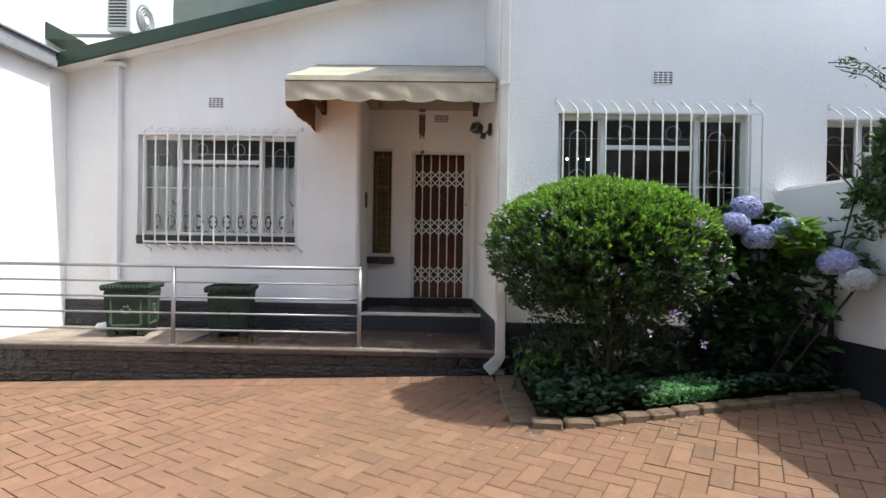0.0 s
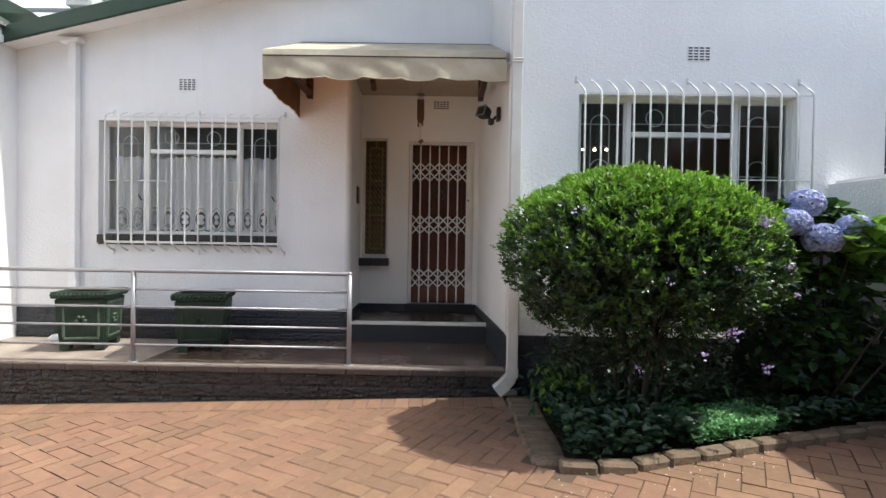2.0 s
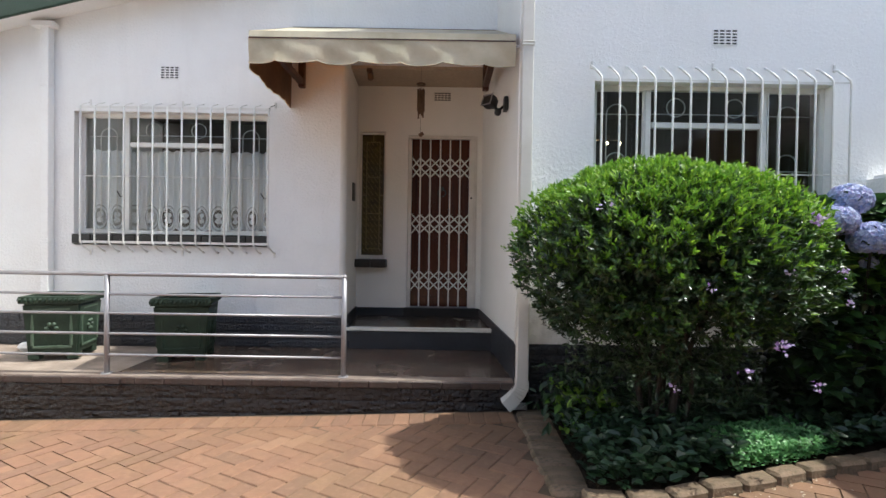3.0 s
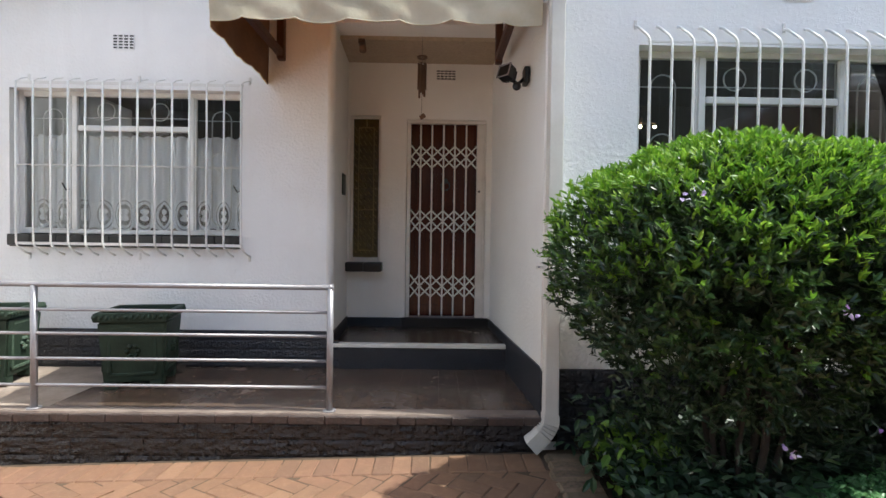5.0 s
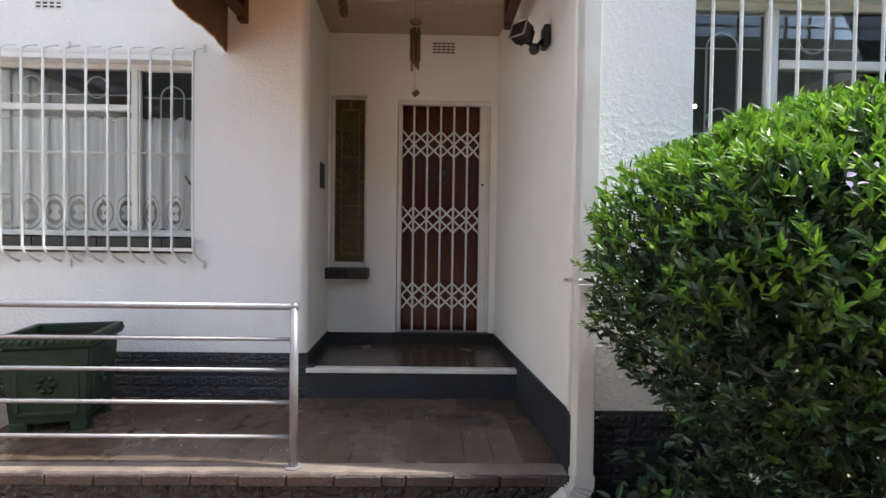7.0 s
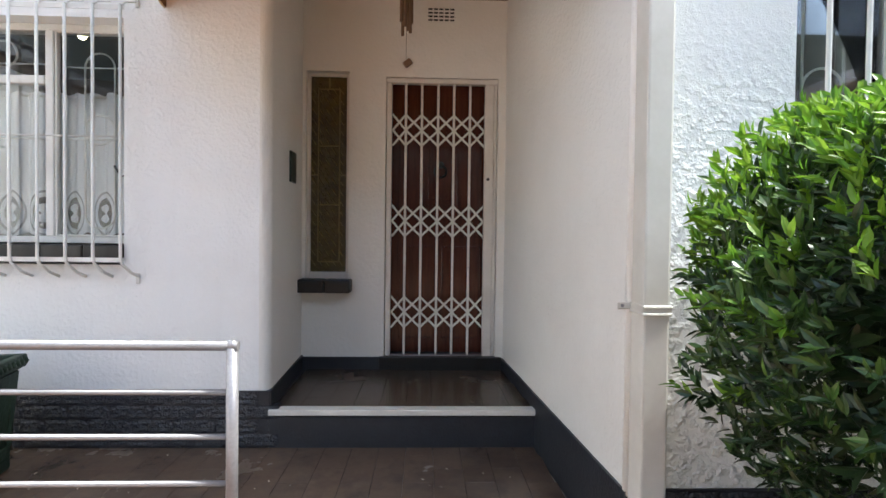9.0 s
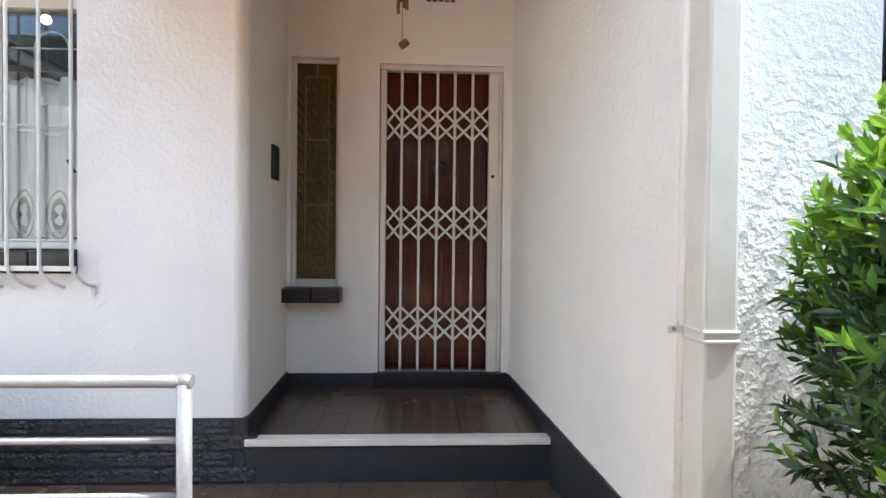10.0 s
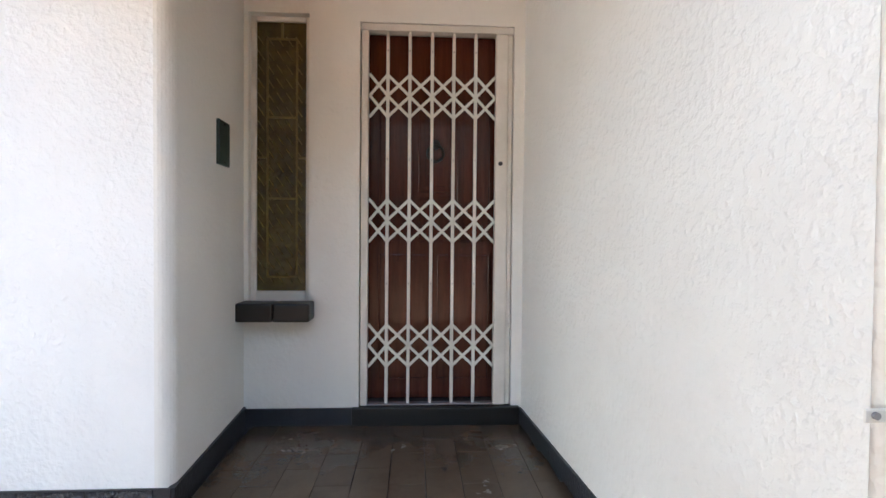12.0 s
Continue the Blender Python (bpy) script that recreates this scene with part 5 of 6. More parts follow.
bm = B()
nx, ny = 40, 16
vs = {}
for i in range(nx + 1):
    x = 0.50 + (3.22 - 0.50) * i / nx
    y0 = edge_y(x) + 0.03
    for k in range(ny + 1):
        y = y0 + (YM - 0.002 - y0) * k / ny
        rise = 0.05 * min(1.0, k / 4) + 0.022 * noise.noise((x * 3.1, y * 3.1, 0.0))
        vs[i, k] = bm.verts.new((x, y, g(x) + 0.012 + rise))
for i in range(nx):
    for k in range(ny):
        bm.faces.new((vs[i, k], vs[i + 1, k], vs[i + 1, k + 1], vs[i, k + 1])).smooth = True
bed = structure("ground_garden_bed", bm, M_SOIL, "dark garden bed soil under the shrubs", "ground")


def foliage(name, parent, pos, ahead, up, length, width, mat, label="", kind=""):
    v, f = leaves(pos, ahead, up, length, width)
    o = np.array(ORIGIN.get(parent.name, (0, 0, 0)))
    ob = new(name, pydata(name, (v - o).tolist(), f.tolist(), mat))
    ob.parent = parent
    return tagged(ob, label, kind=kind)


rng = np.random.default_rng(7)


def unit(n):
    v = rng.normal(size=(n, 3))
    return v / np.linalg.norm(v, axis=1, keepdims=True)


def whorls(centres, axis, count, length, width, spread=0.9):
    """A whorl of leaves round every twig tip."""
    n = len(centres)
    c = np.repeat(centres, count, 0)
    ax = np.repeat(axis, count, 0)
    rnd = unit(n * count)
    side = np.cross(ax, rnd)
    side /= np.linalg.norm(side, axis=1, keepdims=True) + 1e-9
    s = rng.uniform(0.45, 1.25, (n * count, 1)) * spread
    d = ax + side * s
    d /= np.linalg.norm(d, axis=1, keepdims=True)
    c = c - ax * rng.uniform(0, 0.06, (n * count, 1))
    k = rng.uniform(0.65, 1.25, n * count)
    return c, d, ax + 0.2 * rnd, length * k, width * k * rng.uniform(0.8, 1.15, n * count)


def bush_point(th, ph):
    """Outline of the clipped shrub: a broad flat-topped dome with lumps, drawn in below."""
    cx, cy, cz = 1.125, 5.885, 1.575
    d = np.stack([np.cos(th) * np.cos(ph), np.sin(th) * np.cos(ph), np.sin(ph)], 1)
    ax = np.array([0.975, 0.735, 0.685])
    q2 = np.sqrt((d[:, 0] / ax[0]) ** 2 + (d[:, 1] / ax[1]) ** 2)
    r = 1.0 / (q2 ** 2.5 + np.abs(d[:, 2] / ax[2]) ** 2.5) ** (1 / 2.5)
    lump = np.array([noise.noise(Vector(q) * 2.6) * 0.07 + noise.noise(Vector(q) * 6.5) * 0.045 for q in d])
    r = r * (1 + lump)
    pts = np.array([cx, cy, cz]) + d * r[:, None]
    low = np.clip((1.55 - pts[:, 2]) / 0.75, 0, 1)
    pts[:, :2] = np.array([cx, cy]) + (pts[:, :2] - np.array([cx, cy])) * (1 - 0.56 * low[:, None] ** 1.1)
    return pts, d


def shrub():
    s = thing("shrub", (1.14, 5.95, g(1.14) + 0.05), "dense clipped round green shrub in the garden bed", "shrub")
    z0 = g(1.14) + 0.03
    for i in range(9):
        a = i * 2.4
        b = B()
        r0 = 0.06 + 0.03 * (i % 3)
        top = (1.14 + 0.55 * math.cos(a) * (0.6 + 0.1 * (i % 4)), 5.95 + 0.5 * math.sin(a), 1.55 + 0.1 * (i % 3))
        p0, p1, p2, p3 = (1.14 + r0 * math.cos(a), 5.95 + r0 * math.sin(a), z0), (1.14 + 1.6 * r0 * math.cos(a), 5.95 + 1.6 * r0 * math.sin(a), z0 + 0.35), (1.14 + 0.35 * (top[0] - 1.14) + 0.03, 5.95 + 0.35 * (top[1] - 5.95), z0 + 0.62), top
        tube(b, [p0, p1, p2, p3], 0.020 - 0.001 * i, 7)
        part("stem", b, M_BARK, s, "bare brown stem", True)
    n = 12500
    th = rng.uniform(0, 2 * math.pi, n)
    ph = np.arcsin(rng.uniform(-0.9, 1.0, n))
    pts, d = bush_point(th, ph)
    tuft = np.array([noise.noise(Vector(q) * 5.2 + Vector((7, 3, 1))) + 0.5 * noise.noise(Vector(q) * 11.0) for q in pts])
    side = np.clip((1.95 - pts[:, 2]) / 0.3, 0, 1)
    keep = rng.random(n) < np.where(pts[:, 2] < 1.22, 0.13, 1.0) * np.clip(1.0 + side * (1.9 * tuft - 0.25), 0.12, 1)
    pts, d, tuft, side = pts[keep], d[keep], tuft[keep], side[keep]
    depth = rng.uniform(0.0, 0.16, len(pts)) ** 1.3
    pts = pts + d * (side * (0.10 * np.clip(tuft, -0.6, 0.5)) - depth)[:, None]
    axis = d + np.array([0, 0, 0.55]) + 0.45 * unit(len(pts))
    axis /= np.linalg.norm(axis, axis=1, keepdims=True)
    # young share grows with height, which also paints the top as sunlit
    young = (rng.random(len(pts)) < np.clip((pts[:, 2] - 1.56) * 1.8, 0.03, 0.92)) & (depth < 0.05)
    # chance of the shade-dark tone rises towards the bottom
    shade_toned = ~young & (rng.random(len(pts)) < np.clip((2.0 - pts[:, 2]) * 1.3 - 0.25 * (tuft > 0.1), 0.0, 0.9))
    mid = ~young & ~shade_toned
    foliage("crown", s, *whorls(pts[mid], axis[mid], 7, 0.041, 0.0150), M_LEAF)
    foliage("older_leaves", s, *whorls(pts[shade_toned], axis[shade_toned], 7, 0.041, 0.0155), M_SHADELEAF, "dark older leaves of the shaded side")
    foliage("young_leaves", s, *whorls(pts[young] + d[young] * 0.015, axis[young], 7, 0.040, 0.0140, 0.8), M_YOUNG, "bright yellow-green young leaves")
    m = 3200  # inner leaves that close the gaps, in the shade-dark tone
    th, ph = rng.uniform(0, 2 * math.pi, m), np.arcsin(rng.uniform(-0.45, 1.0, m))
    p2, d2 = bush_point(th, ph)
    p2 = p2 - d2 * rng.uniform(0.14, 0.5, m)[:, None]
    foliage("inner_leaves", s, *whorls(p2, unit(m) + d2, 5, 0.062, 0.025), M_SHADELEAF)
    m = 700  # hanging lower branches, in the shade-dark tone
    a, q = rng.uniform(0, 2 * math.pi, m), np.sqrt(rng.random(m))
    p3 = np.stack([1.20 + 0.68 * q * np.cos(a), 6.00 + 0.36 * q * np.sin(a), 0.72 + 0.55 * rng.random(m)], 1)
    foliage("lower_leaves", s, *whorls(p3, unit(m) + np.array([0, -0.3, -0.3]), 4, 0.052, 0.017), M_SHADELEAF)
    # a few violet and white blossoms
    for (x, z, k) in ((1.62, 1.90, 26), (1.44, 1.25, 22), (1.83, 1.62, 9), (1.05, 1.55, 7), (0.55, 1.95, 6), (1.25, 1.12, 8), (1.70, 1.02, 12), (1.92, 1.45, 6), (0.9, 1.02, 7), (1.45, 1.62, 6)):
        q = np.array([x, 5.86 - 0.70 * math.sqrt(max(0.05, 1 - ((x - 1.14) / 1.05) ** 2)) * (1 - 0.25 * max(0, 1.4 - z)), z])
        c = q + rng.normal(size=(k, 3)) * 0.016
        foliage("blossom", s, c, unit(k) + np.array([0, -0.8, 0.2]), unit(k), 0.021, 0.019, M_VIOLET, "fading violet and white blossom")


shrub()


def hydrangea():
    h = thing("hydrangea", (2.62, 6.0, g(2.6) + 0.05), "hydrangea bush with blue-mauve flower heads by the wall", "shrub")
    heads = [(2.33, 5.92, 2.06, 0.118), (2.20, 5.86, 1.92, 0.115), (2.375, 5.80, 1.81, 0.118), (2.585, 5.79, 1.885, 0.108), (2.82, 5.54, 1.62, 0.12), (2.91, 5.46, 1.50, 0.11), (2.44, 5.90, 1.66, 0.05)]
    for i, (x, y, z, r) in enumerate(heads):
        b = B()
        fx, fy = 2.62 + 0.12 * math.cos(i), 6.08 + 0.1 * math.sin(i)
        tube(b, [(fx, fy, g(2.6) + 0.03), ((fx + x) / 2 + 0.03, (fy + y) / 2 + 0.03, z * 0.6 + 0.1), (x, y, z - r * 0.5)], 0.009, 6)
        stem = part("stem", b, M_BARK, h, "", True)
        k = 520
        d = unit(k)
        d = d[d[:, 2] > -0.75]
        k = len(d)
        c = np.array([x, y, z]) + d * r * np.array([1.05, 1.0, 0.86]) * rng.uniform(0.9, 1.03, (k, 1))
        pos, ahd, up = [], [], []
        for q, nn in zip(c, d):
            t = np.cross(nn, rng.normal(size=3))
            t /= np.linalg.norm(t)
            u = np.cross(nn, t)
            for e in (t, u, -t, -u):
                pos.append(q), ahd.append(e + nn * 0.25), up.append(nn)
        foliage("flower_head", h, np.array(pos), np.array(ahd), np.array(up), 0.024, 0.025, M_FADED if i == 5 else M_PETAL, "fading pale green flower head" if i == 5 else "round blue-mauve flower head")
    # big toothed leaves
    n = 2400
    u = rng.random(n)
    x = 2.15 + 1.0 * rng.random(n)
    y = 6.35 - 0.95 * rng.random(n) ** 0.8
    z = g(2.6) + 0.35 + (1.45 - 0.35 * np.abs(x - 2.55)) * rng.random(n) ** 0.75
    y = np.maximum(y, np.where(x > 2.75, 5.62, 5.96))
    keep = (z < np.where(x > 2.62, 1.84, 2.06) - 0.55 * np.clip(5.9 - y, 0, 1)) & (z > np.where(x > 2.85, 1.40, 0.7)) & ((x < 2.9) | (rng.random(n) < 0.45)) & ((z > 1.5) | (rng.random(n) < 0.3))
    p = np.stack([x, y, z], 1)[keep]
    d = np.stack([rng.normal(size=len(p)) * 0.8, -0.6 + rng.normal(size=len(p)) * 0.6, 0.05 + rng.normal(size=len(p)) * 0.35], 1)
    up = np.array([0, -0.25, 1.0]) + 0.35 * unit(len(p))
    foliage("foliage", h, p, d, up, rng.uniform(0.10, 0.16, len(p)), rng.uniform(0.085, 0.125, len(p)), M_HYDLEAF, "broad green leaves")
    m = 950  # low leaves in the bush, their shade put into a dark colour
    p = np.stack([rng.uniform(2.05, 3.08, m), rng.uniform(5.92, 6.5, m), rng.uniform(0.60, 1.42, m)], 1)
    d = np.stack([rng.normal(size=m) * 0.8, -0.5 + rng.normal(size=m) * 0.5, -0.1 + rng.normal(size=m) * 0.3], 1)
    foliage("lower_foliage", h, p, d, np.array([0, -0.5, 1.0]) + 0.3 * unit(m), rng.uniform(0.09, 0.15, m), rng.uniform(0.06, 0.095, m), M_SHADELEAF, "dark older leaves")
    # bright leaves by the heads, their sunlight painted in
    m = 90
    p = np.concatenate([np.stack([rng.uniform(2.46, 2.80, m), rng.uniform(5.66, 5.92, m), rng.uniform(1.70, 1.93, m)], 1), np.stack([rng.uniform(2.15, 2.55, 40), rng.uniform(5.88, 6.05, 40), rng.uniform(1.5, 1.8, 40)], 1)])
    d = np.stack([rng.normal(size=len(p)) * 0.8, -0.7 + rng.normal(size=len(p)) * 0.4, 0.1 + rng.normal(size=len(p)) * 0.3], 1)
    foliage("young_foliage", h, p, d, np.array([0, -0.35, 1.0]) + 0.3 * unit(len(p)), rng.uniform(0.11, 0.17, len(p)), rng.uniform(0.09, 0.13, len(p)), M_HYDLIT, "yellow-green young leaves")


hydrangea()


def climber():
    """The leafy shrub that leans over the garden wall."""
    c = thing("climbing_shrub", (3.2, 5.98, g(3.2) + 0.02), "dark climbing shrub leaning over the garden wall", "shrub")
    for i in range(6):
        b = B()
        a = i * 1.1
        e = (3.18 + 0.25 * math.cos(a), 5.7 + 0.3 * math.sin(a), 2.35 + 0.06 * i)
        tube(b, [(3.12 + 0.03 * math.cos(a), 6.0 + 0.04 * math.sin(a), g(3.1) + 0.02), (3.1, 5.95, 1.5), (3.2, 5.85, 2.2), e], 0.007, 6)
        part("stem", b, M_BARK, c, "", True)
    n = 1500
    d = unit(n)
    p = np.array([3.42, 5.62, 2.42]) + d * np.array([0.20, 0.32, 0.46]) * rng.random((n, 1)) ** 0.5
    drop = rng.random(n) < 0.14
    p[drop] = np.array([3.18, 5.62, 2.12]) + rng.normal(size=(drop.sum(), 3)) * np.array([0.06, 0.12, 0.14])
    foliage("foliage", c, *whorls(p, d + 0.5 * unit(n), 6, 0.06, 0.024), M_LEAF)
    for k in range(3):
        q = [(3.25, 5.6, 2.95 + 0.05 * k), (3.05, 5.6, 3.08 + 0.05 * k), (2.86 - 0.05 * k, 5.6, 3.12 + 0.03 * k)]
        tw = part("twig", tube(B(), q, 0.004, 5), M_BARK, c)
        m = 26
        t = rng.random((m, 1))
        pp = np.array(q[0]) * (1 - t) + np.array(q[2]) * t + rng.normal(size=(m, 3)) * 0.03 + np.array([0, 0, 0.05])
        foliage("twig_leaves", tw, pp, unit(m), unit(m), 0.05, 0.016, M_LEAF)


climber()


# ground cover along the edging, bright where a sun patch is put into its colour
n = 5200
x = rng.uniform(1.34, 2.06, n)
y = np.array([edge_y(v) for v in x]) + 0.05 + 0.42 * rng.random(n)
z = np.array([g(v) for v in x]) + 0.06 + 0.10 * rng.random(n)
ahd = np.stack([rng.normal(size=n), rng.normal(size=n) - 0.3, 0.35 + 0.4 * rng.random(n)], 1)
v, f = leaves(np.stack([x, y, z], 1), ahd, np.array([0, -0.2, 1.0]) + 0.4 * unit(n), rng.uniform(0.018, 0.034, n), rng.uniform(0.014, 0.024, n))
tagged(new("ground_cover", pydata("ground_cover", v.tolist(), f.tolist(), M_IVY)), "low ground cover in sunlit mint-green along the brick edging", "ground cover", kind="stuff")
# broad leaves round the bright patch, toned down for shade under the shrubs
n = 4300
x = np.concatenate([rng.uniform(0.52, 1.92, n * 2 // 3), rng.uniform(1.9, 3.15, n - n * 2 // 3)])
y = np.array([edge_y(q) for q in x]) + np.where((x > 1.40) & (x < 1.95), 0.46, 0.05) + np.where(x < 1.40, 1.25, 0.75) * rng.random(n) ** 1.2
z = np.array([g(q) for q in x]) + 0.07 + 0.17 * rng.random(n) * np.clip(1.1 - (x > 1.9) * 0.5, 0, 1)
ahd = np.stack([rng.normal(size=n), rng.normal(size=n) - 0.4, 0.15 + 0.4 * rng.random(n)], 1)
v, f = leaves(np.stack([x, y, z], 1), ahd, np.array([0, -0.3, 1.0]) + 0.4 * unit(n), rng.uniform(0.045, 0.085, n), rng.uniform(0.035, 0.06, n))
tagged(new("broad_leaved_ground_cover", pydata("broad_leaved_ground_cover", v.tolist(), f.tolist(), M_IVYDARK)), "ivy-like leaves, darkened for shade, covering the garden bed", "ground cover", kind="stuff")
n = 260  # upright weeds by the wall foot
x = rng.uniform(0.42, 0.95, n)
y = rng.uniform(6.0, 6.6, n)
z = np.array([g(q) for q in x]) + 0.06 + 0.35 * rng.random(n)
v, f = leaves(np.stack([x, y, z], 1), unit(n) + np.array([0, -0.4, 0.3]), np.array([0, -0.3, 1.0]) + 0.4 * unit(n), rng.uniform(0.05, 0.10, n), rng.uniform(0.03, 0.05, n))
tagged(new("wall_foot_weeds", pydata("wall_foot_weeds", v.tolist(), f.tolist(), M_IVYDARK)), "leafy weeds at the foot of the wall", "weeds", kind="stuff")
n = 150  # a low plant beside the wall foot, its sunlight put into bright leaves
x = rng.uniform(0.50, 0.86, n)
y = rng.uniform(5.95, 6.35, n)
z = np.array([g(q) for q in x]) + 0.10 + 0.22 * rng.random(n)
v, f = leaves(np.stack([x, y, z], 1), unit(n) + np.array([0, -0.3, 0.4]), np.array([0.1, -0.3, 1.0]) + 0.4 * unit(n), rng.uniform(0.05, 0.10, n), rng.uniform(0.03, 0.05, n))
tagged(new("bed_plant", pydata("bed_plant", v.tolist(), f.tolist(), M_HYDLIT)), "low plant in sunlit bright green beside the wall foot", "plant", kind="stuff")
# fallen petals on the paving
n = 90
x = np.concatenate([rng.uniform(0.35, 1.9, 70), rng.uniform(-1.2, 0.4, 20)])
y = np.array([edge_y(max(q, 0.5)) for q in x]) - 0.03 - 0.30 * rng.random(n) ** 2 - 0.25 * (x < 0.4)
z = np.array([g(q) for q in x]) + 0.006
v, f = leaves(np.stack([x, y, z], 1), unit(n) * np.array([1, 1, 0.12]), np.tile([0.0, 0.0, 1.0], (n, 1)), rng.uniform(0.010, 0.024, n), rng.uniform(0.005, 0.010, n))
n = 34
pv, pf = leaves(np.stack([rng.uniform(-2.6, 0.1, n), rng.uniform(6.85, 7.7, n), np.full(n, ZP + 0.005)], 1), unit(n) * np.array([1, 1, 0.1]), np.tile([0.0, 0.0, 1.0], (n, 1)), rng.uniform(0.010, 0.022, n), rng.uniform(0.006, 0.012, n))
tagged(new("fallen_petals", pydata("fallen_petals", pv.tolist(), pf.tolist(), M_LITTER)), "small dry petals scattered on the porch floor", "petals", kind="stuff")
tagged(new("fallen_petals", pydata("fallen_petals", v.tolist(), f.tolist(), M_LITTER)), "dry fallen petals scattered on the paving", "petals", kind="stuff")


# ---- pieces of the paving, the platform and the walls ----
def brick_mesh(name, l, w, h, mat, rough, seed, bevel=0.006):
    """A brick with worn edges, its long side along x, its foot at z = 0; rough: how far the faces wander."""
    b = box(B(), -l / 2, l / 2, -w / 2, w / 2, 0, h, bevel, 1)
    for q in b.verts:
        q.co += rough * noise.noise_vector(Vector((q.co.x * 9 + seed * 7, q.co.y * 9, q.co.z * 9)))
    me = finish(b, name, mat)
    return me


def split_mesh(name, l, h, mat, seed, amp):
    """A brick face, broken rough: its front towards -y is a wandering grid."""
    nu, nv = 12, 5
    v, f = [], []
    for k in range(nv + 1):
        for i in range(nu + 1):
            x, z = -l / 2 + l * i / nu, h * k / nv
            inner = 0.45 if i in (0, nu) or k in (0, nv) else 1.0
            q = noise.noise(Vector((x * 8 + seed * 5.3, z * 62, seed))) + 0.6 * noise.noise(Vector((x * 40 + seed, z * 90, seed)))
            v.append((x, -0.006 - inner * (0.004 + amp * (0.6 + q)), z))
    n0 = len(v)
    for x, z in ((-l / 2, 0), (l / 2, 0), (l / 2, h), (-l / 2, h)):
        v.append((x, 0.06, z))
    for k in range(nv):
        for i in range(nu):
            a = k * (nu + 1) + i
            f.append((a, a + 1, a + nu + 2, a + nu + 1))
    c = (0, nu, nv * (nu + 1) + nu, nv * (nu + 1))
    f.append(tuple(range(0, nu + 1))[::-1] + (n0, n0 + 1))
    f.append(tuple(range(nv * (nu + 1), nv * (nu + 1) + nu + 1)) + (n0 + 2, n0 + 3))
    f.append(tuple(k * (nu + 1) for k in range(nv, -1, -1))[::-1] + (n0 + 3, n0))
    f.append(tuple(k * (nu + 1) + nu for k in range(nv + 1))[::-1] + (n0 + 1, n0 + 2))
    return pydata(name, v, f, mat)


rnd = random.Random(5)
A = 0.116   # paver width with its joint; twice that in length
UX = Vector((math.sin(radians(31.0)), math.cos(radians(31.0)), 0))
VX = Vector((-UX.y, UX.x, 0))
ROT_U, ROT_V = math.atan2(UX.y, UX.x), math.atan2(VX.y, VX.x)
TILT_X = Matrix.Rotation(-math.atan(0.033), 4, "Y")
paver_kinds = [brick_mesh("paver", 2 * A - 0.005, A - 0.005, 0.05, M_PAVER, 0.0026, s, 0.0055) for s in range(5)]


def on_drive(x, y):
    if not (-4.93 < x < 3.95 and -3.9 < y < YP - 0.17):
        return False
    if x > 0.31 and y > edge_y(max(x, 0.5)) - 0.04:
        return False
    return not (x > 3.2 and y > 4.4)


near, far_v, far_f = [], [], []
base_box = [(-0.5, -0.5, 0), (0.5, -0.5, 0), (0.5, 0.5, 0), (-0.5, 0.5, 0), (-0.495, -0.488, 1), (0.495, -0.488, 1), (0.495, 0.488, 1), (-0.495, 0.488, 1)]
base_faces = [(4, 5, 6, 7), (0, 1, 5, 4), (1, 2, 6, 5), (2, 3, 7, 6), (3, 0, 4, 7)]
org = Vector((-0.4, 5.2, 0))
for i in range(-80, 81):
    for j in range(-80, 81):
        k = (i + j) % 4
        if k == 0:      # along u: cells (i, j) and (i + 1, j)
            c, rot = org + UX * (i + 1.0) * A + VX * (j + 0.5) * A, ROT_U
        elif k == 2:    # along v: cells (i, j) and (i, j + 1)
            c, rot = org + UX * (i + 0.5) * A + VX * (j + 1.0) * A, ROT_V
        else:
            continue
        if not on_drive(c.x, c.y):
            continue
        sink = rnd.uniform(-0.0025, 0.002)
        if c.y > YP - 0.37:
            sink = -0.006
        m = Matrix.Translation((c.x, c.y, g(c.x) - 0.05 + sink)) @ TILT_X @ Matrix.Rotation(rot + rnd.uniform(-0.012, 0.012), 4, "Z") @ Matrix.Rotation(rnd.uniform(-0.01, 0.01), 4, "X")
        if -1.95 < c.x < 1.05 and 4.15 < c.y < 6.4:
            near.append(m)
        elif c.y > 3.2 or (abs(i) + abs(j)) < 400:
            n0 = len(far_v)
            far_v += [m @ Vector((p[0] * (2 * A - 0.005), p[1] * (A - 0.005), p[2] * 0.05)) for p in base_box]
            far_f += [tuple(n0 + q for q in ff) for ff in base_faces]
for n_, m in enumerate(near):
    piece("paver", paver_kinds[n_ % 5], pavement, m)
rest = new("pavers_further_off", pydata("pavers_further_off", far_v, far_f, M_PAVER_REST))
rest.parent = pavement
tagged(rest, kind="stuff")
# soldier course along the platform
x = -4.88
while x < 0.24:
    piece("soldier_paver", paver_kinds[rnd.randrange(5)], pavement, Matrix.Translation((x, YP - 0.135, g(x) - 0.05 + rnd.uniform(-0.002, 0.003))) @ TILT_X @ Matrix.Rotation(math.pi / 2 + rnd.uniform(-0.02, 0.02), 4, "Z"))
    x += A
# brick edging of the bed: a flat double row beside the drain foot and bricks on edge round the curve
edging = thing("bed_edging", (0.5, 5.3, g(0.5)), "mossy brick edging round the garden bed", "edging", kind="structure")
kerb_kinds = [brick_mesh("edging_brick", 0.215, 0.105, 0.125, M_KERB, 0.007, s + 20, 0.016) for s in range(4)]
y = 6.54
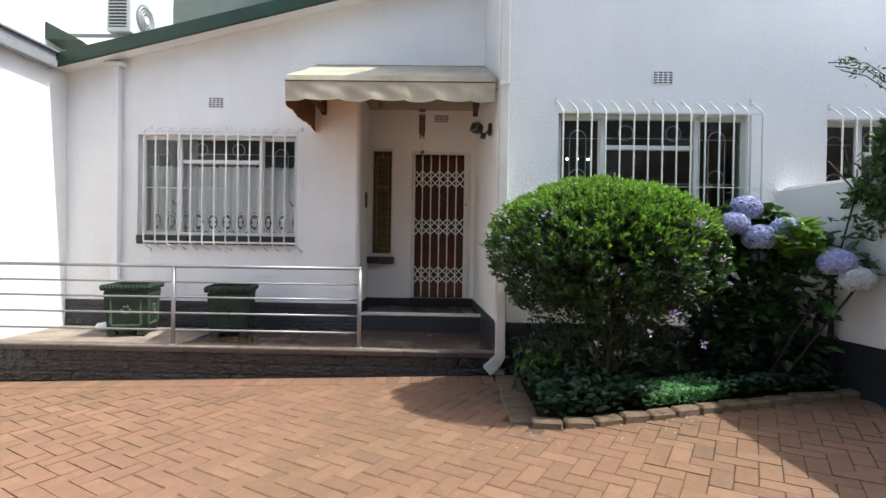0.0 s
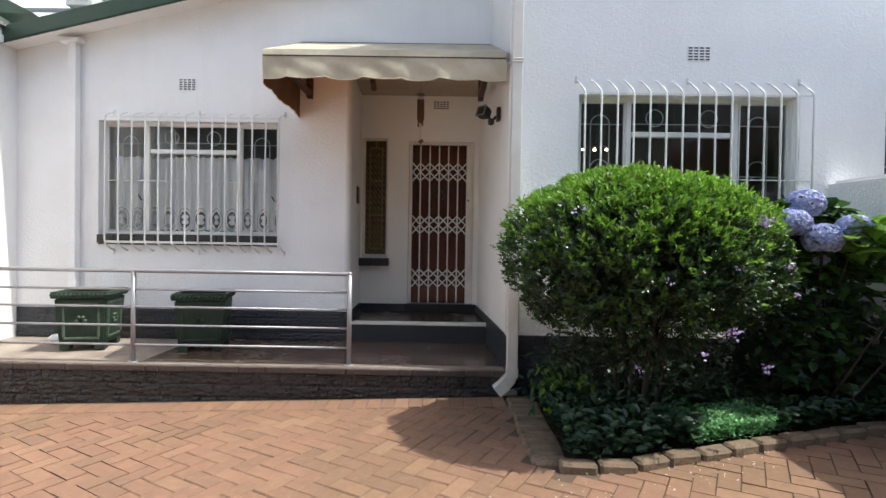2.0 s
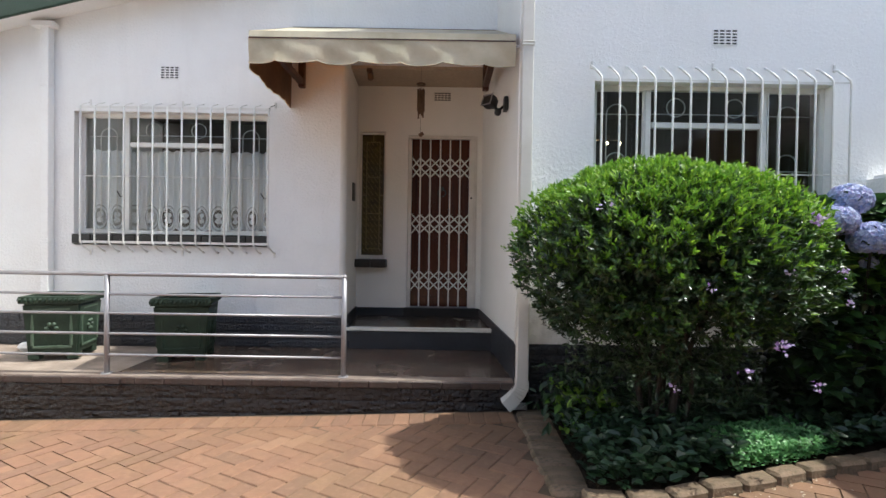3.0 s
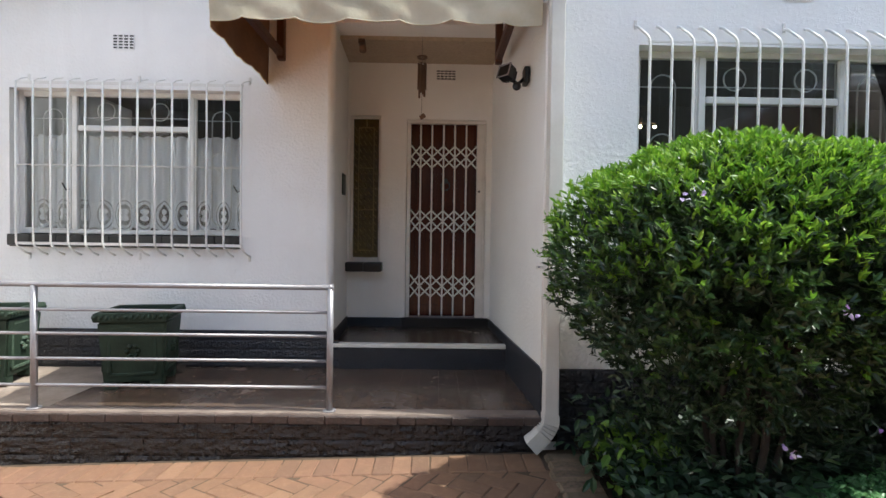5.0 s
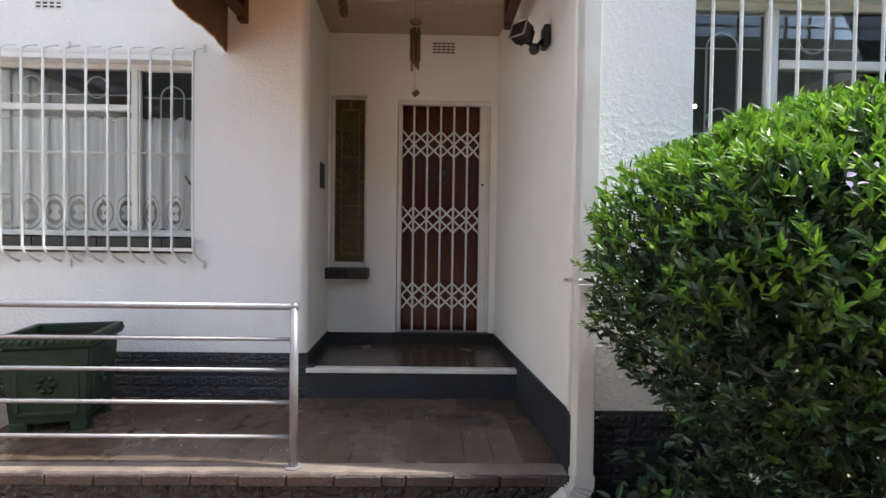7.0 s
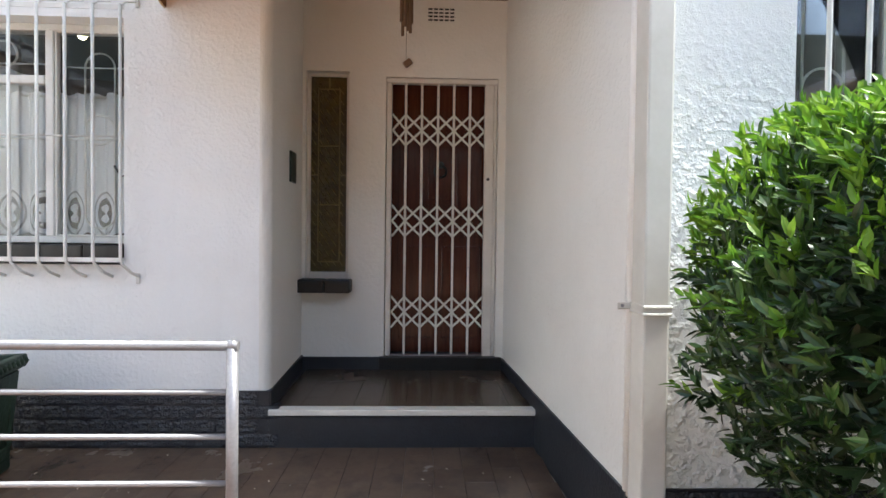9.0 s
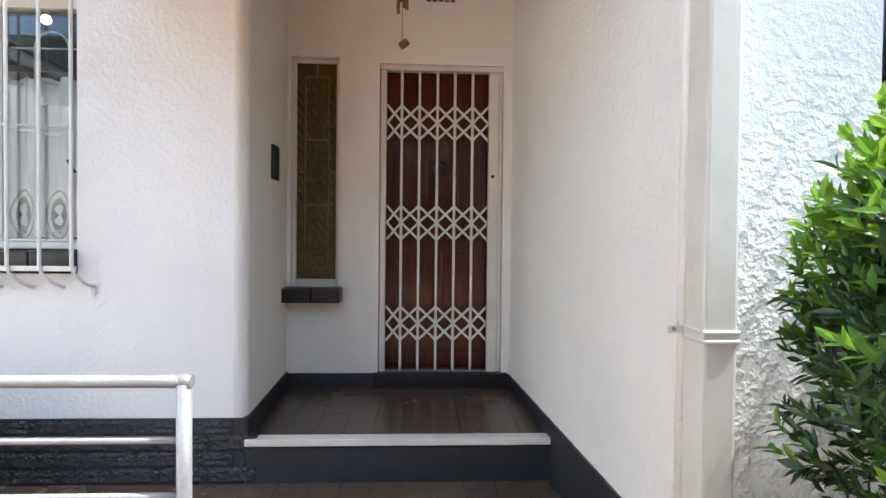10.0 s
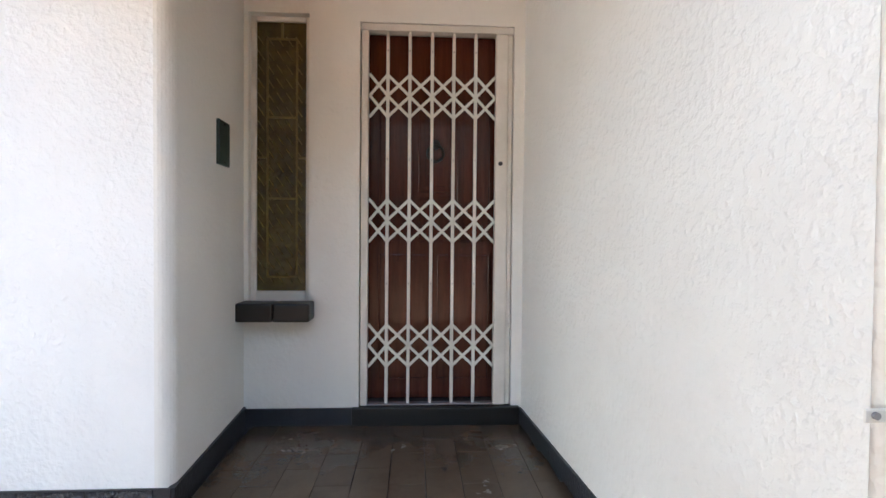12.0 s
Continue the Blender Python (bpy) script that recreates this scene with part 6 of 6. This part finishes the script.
while y > 5.30:
    for xo in (0.425,):
        piece("edging_brick", kerb_kinds[rnd.randrange(4)], edging, Matrix.Translation((xo + rnd.uniform(-0.01, 0.01), y, g(xo) - 0.115 + rnd.uniform(0, 0.01))) @ Matrix.Rotation(rnd.uniform(-0.05, 0.05), 4, "Z") @ Matrix.Diagonal((1.2, 1.05, 1, 1)))
    y -= 0.118
dist, step = 0.0, 0.222
total = sum(math.dist(a, b) for a, b in zip(EDGE, EDGE[1:]))
while dist < total:
    left = dist
    for a, b in zip(EDGE, EDGE[1:]):
        s = math.dist(a, b)
        if left <= s:
            break
        left -= s
    t = left / s
    px, py = a[0] + (b[0] - a[0]) * t, a[1] + (b[1] - a[1]) * t
    piece("edging_brick", kerb_kinds[rnd.randrange(4)], edging, Matrix.Translation((px + 0.06, py + 0.02, g(px) - 0.075 + rnd.uniform(0, 0.012))) @ Matrix.Rotation(math.atan2(b[1] - a[1], b[0] - a[0]) + rnd.uniform(-0.07, 0.07), 4, "Z") @ Matrix.Rotation(rnd.uniform(-0.06, 0.06), 4, "X"))
    dist += step
# platform: coping bricks and two rough courses
coping = [brick_mesh("coping_brick", l - 0.0035, 0.118, 0.052, M_COPING, 0.004, 40 + i, 0.006) for i, l in enumerate((0.232, 0.232, 0.118))]
x = -4.93
while x < 0.27:
    k = rnd.choice((0, 1, 1, 2))
    l = (0.232, 0.232, 0.118)[k]
    if x + l > 0.29:
        k, l = 2, 0.118
    piece("coping_brick", coping[k], platform, Matrix.Translation((x + l / 2, YP + 0.056 + rnd.uniform(-0.003, 0.003), ZP - 0.062 + rnd.uniform(-0.002, 0.002))))
    x += l
# thin screed skimmed over the coping, its front edge worn back unevenly
nx = 260
v, f = [], []
for i in range(nx + 1):
    x = -4.93 + 5.215 * i / nx
    fr = YP + 0.012 + 0.016 * noise.noise(Vector((x * 4, 0, 3))) + 0.012 * noise.noise(Vector((x * 17, 5, 3)))
    v += [(x, fr, ZP - 0.013), (x, fr + 0.006, ZP + 0.0015), (x, YP + 0.116, ZP + 0.001)]
for i in range(nx):
    for k in range(2):
        a = i * 3 + k
        f.append((a, a + 3, a + 4, a + 1))
skim = new("screed_edge", pydata("screed_edge", v, f, M_SKIM))
skim.parent = platform
split = [split_mesh("split_brick", 0.2305, 0.109, M_SPLIT, s, 0.013) for s in range(6)]
for row, z in enumerate((0.474, 0.362, 0.25)):
    x = -4.93 + (0.116 if row % 2 else 0)
    while x < 0.2:
        if z > g(x) - 0.12:
            piece("split_brick", split[rnd.randrange(6)], platform, Matrix.Translation((x + 0.116, YP + 0.036, z)))
        x += 0.232
structure("wall_platform_core", box(B(), -4.945, 0.29, YP + 0.046, YP + 0.114, 0.15, ZP - 0.064), M_DARK, "charcoal mortar of the platform face")
# floor tiles of the platform and the landing
tile_p = [brick_mesh("floor_tile", 0.3025, 0.1495, 0.014, M_TILE, 0.0008, 60 + s, 0.001) for s in range(3)]
tile_l = [brick_mesh("floor_tile", 0.3025, 0.1495, 0.014, M_TILE_LANDING, 0.0010, 70 + s, 0.0012) for s in range(3)]


def lay_tiles(kinds, parent, x0, x1, y0, y1, z, right_edge):
    """Tiles in a running bond, their length away from the edge, cut at the ends."""
    i, x = 0, x0
    while x < x1 - 0.02:
        y = y0 - (0.152 if i % 2 else 0.0)
        while y < y1 - 0.02:
            a, b = max(y, y0), min(y + 0.304, y1)
            w = min(0.151, right_edge((a + b) / 2) - x)
            if b - a > 0.02 and w > 0.02:
                piece("floor_tile", kinds[rnd.randrange(3)], parent, Matrix.Translation((x + w / 2, (a + b) / 2, z - 0.013)) @ Matrix.Rotation(math.pi / 2, 4, "Z") @ Matrix.Diagonal(((b - a) / 0.304, w / 0.151, 1, 1)))
            y += 0.304
        x += 0.151
        i += 1


# tiles begin at x = -2.93; the paler platform top shows left of that
lay_tiles(tile_p, platform, -2.93, 0.29, YP + 0.117, YF - 0.014, ZP, lambda y: 0.288 - 0.071 * (y - 6.7))
lay_tiles(tile_l, landing, -1.276, 0.2, YF + 0.046, YB - 0.013, ZL, lambda y: 0.215 - 0.071 * (y - YF))
# charcoal painted brick base of the two front walls
dado = [split_mesh("base_brick", 0.226, 0.073, M_DARKBRICK, 80 + s, 0.004) for s in range(4)]
rough_dado = [split_mesh("base_brick", 0.228, 0.075, M_DARKBRICK, 90 + s, 0.007) for s in range(4)]
for row in range(4):
    x = -4.94 + (0.116 if row % 2 else 0)
    while x < -1.40:
        piece("base_brick", dado[rnd.randrange(4)], wall_facade, Matrix.Translation((x + 0.116, YF - 0.003, ZP + 0.004 + row * 0.079)))
        x += 0.232
structure("trim_facade_base", box(B(), -4.948, -1.2875, YF - 0.007, YF - 0.001, ZP - 0.01, 0.965), M_DARK, "charcoal painted base of the front wall", "trim")
structure("trim_main_base", box(B(), 0.303, 3.10, YM - 0.007, YM - 0.001, 0.35, 0.932), M_DARK, "charcoal painted base of the main wall", "trim")
for row in range(6):
    x = 0.31 + (0.116 if row % 2 else 0)
    while x < 2.9:
        piece("base_brick", rough_dado[rnd.randrange(4)], wall_main, Matrix.Translation((x + 0.116, YM - 0.003, 0.452 + row * 0.079)))
        x += 0.232
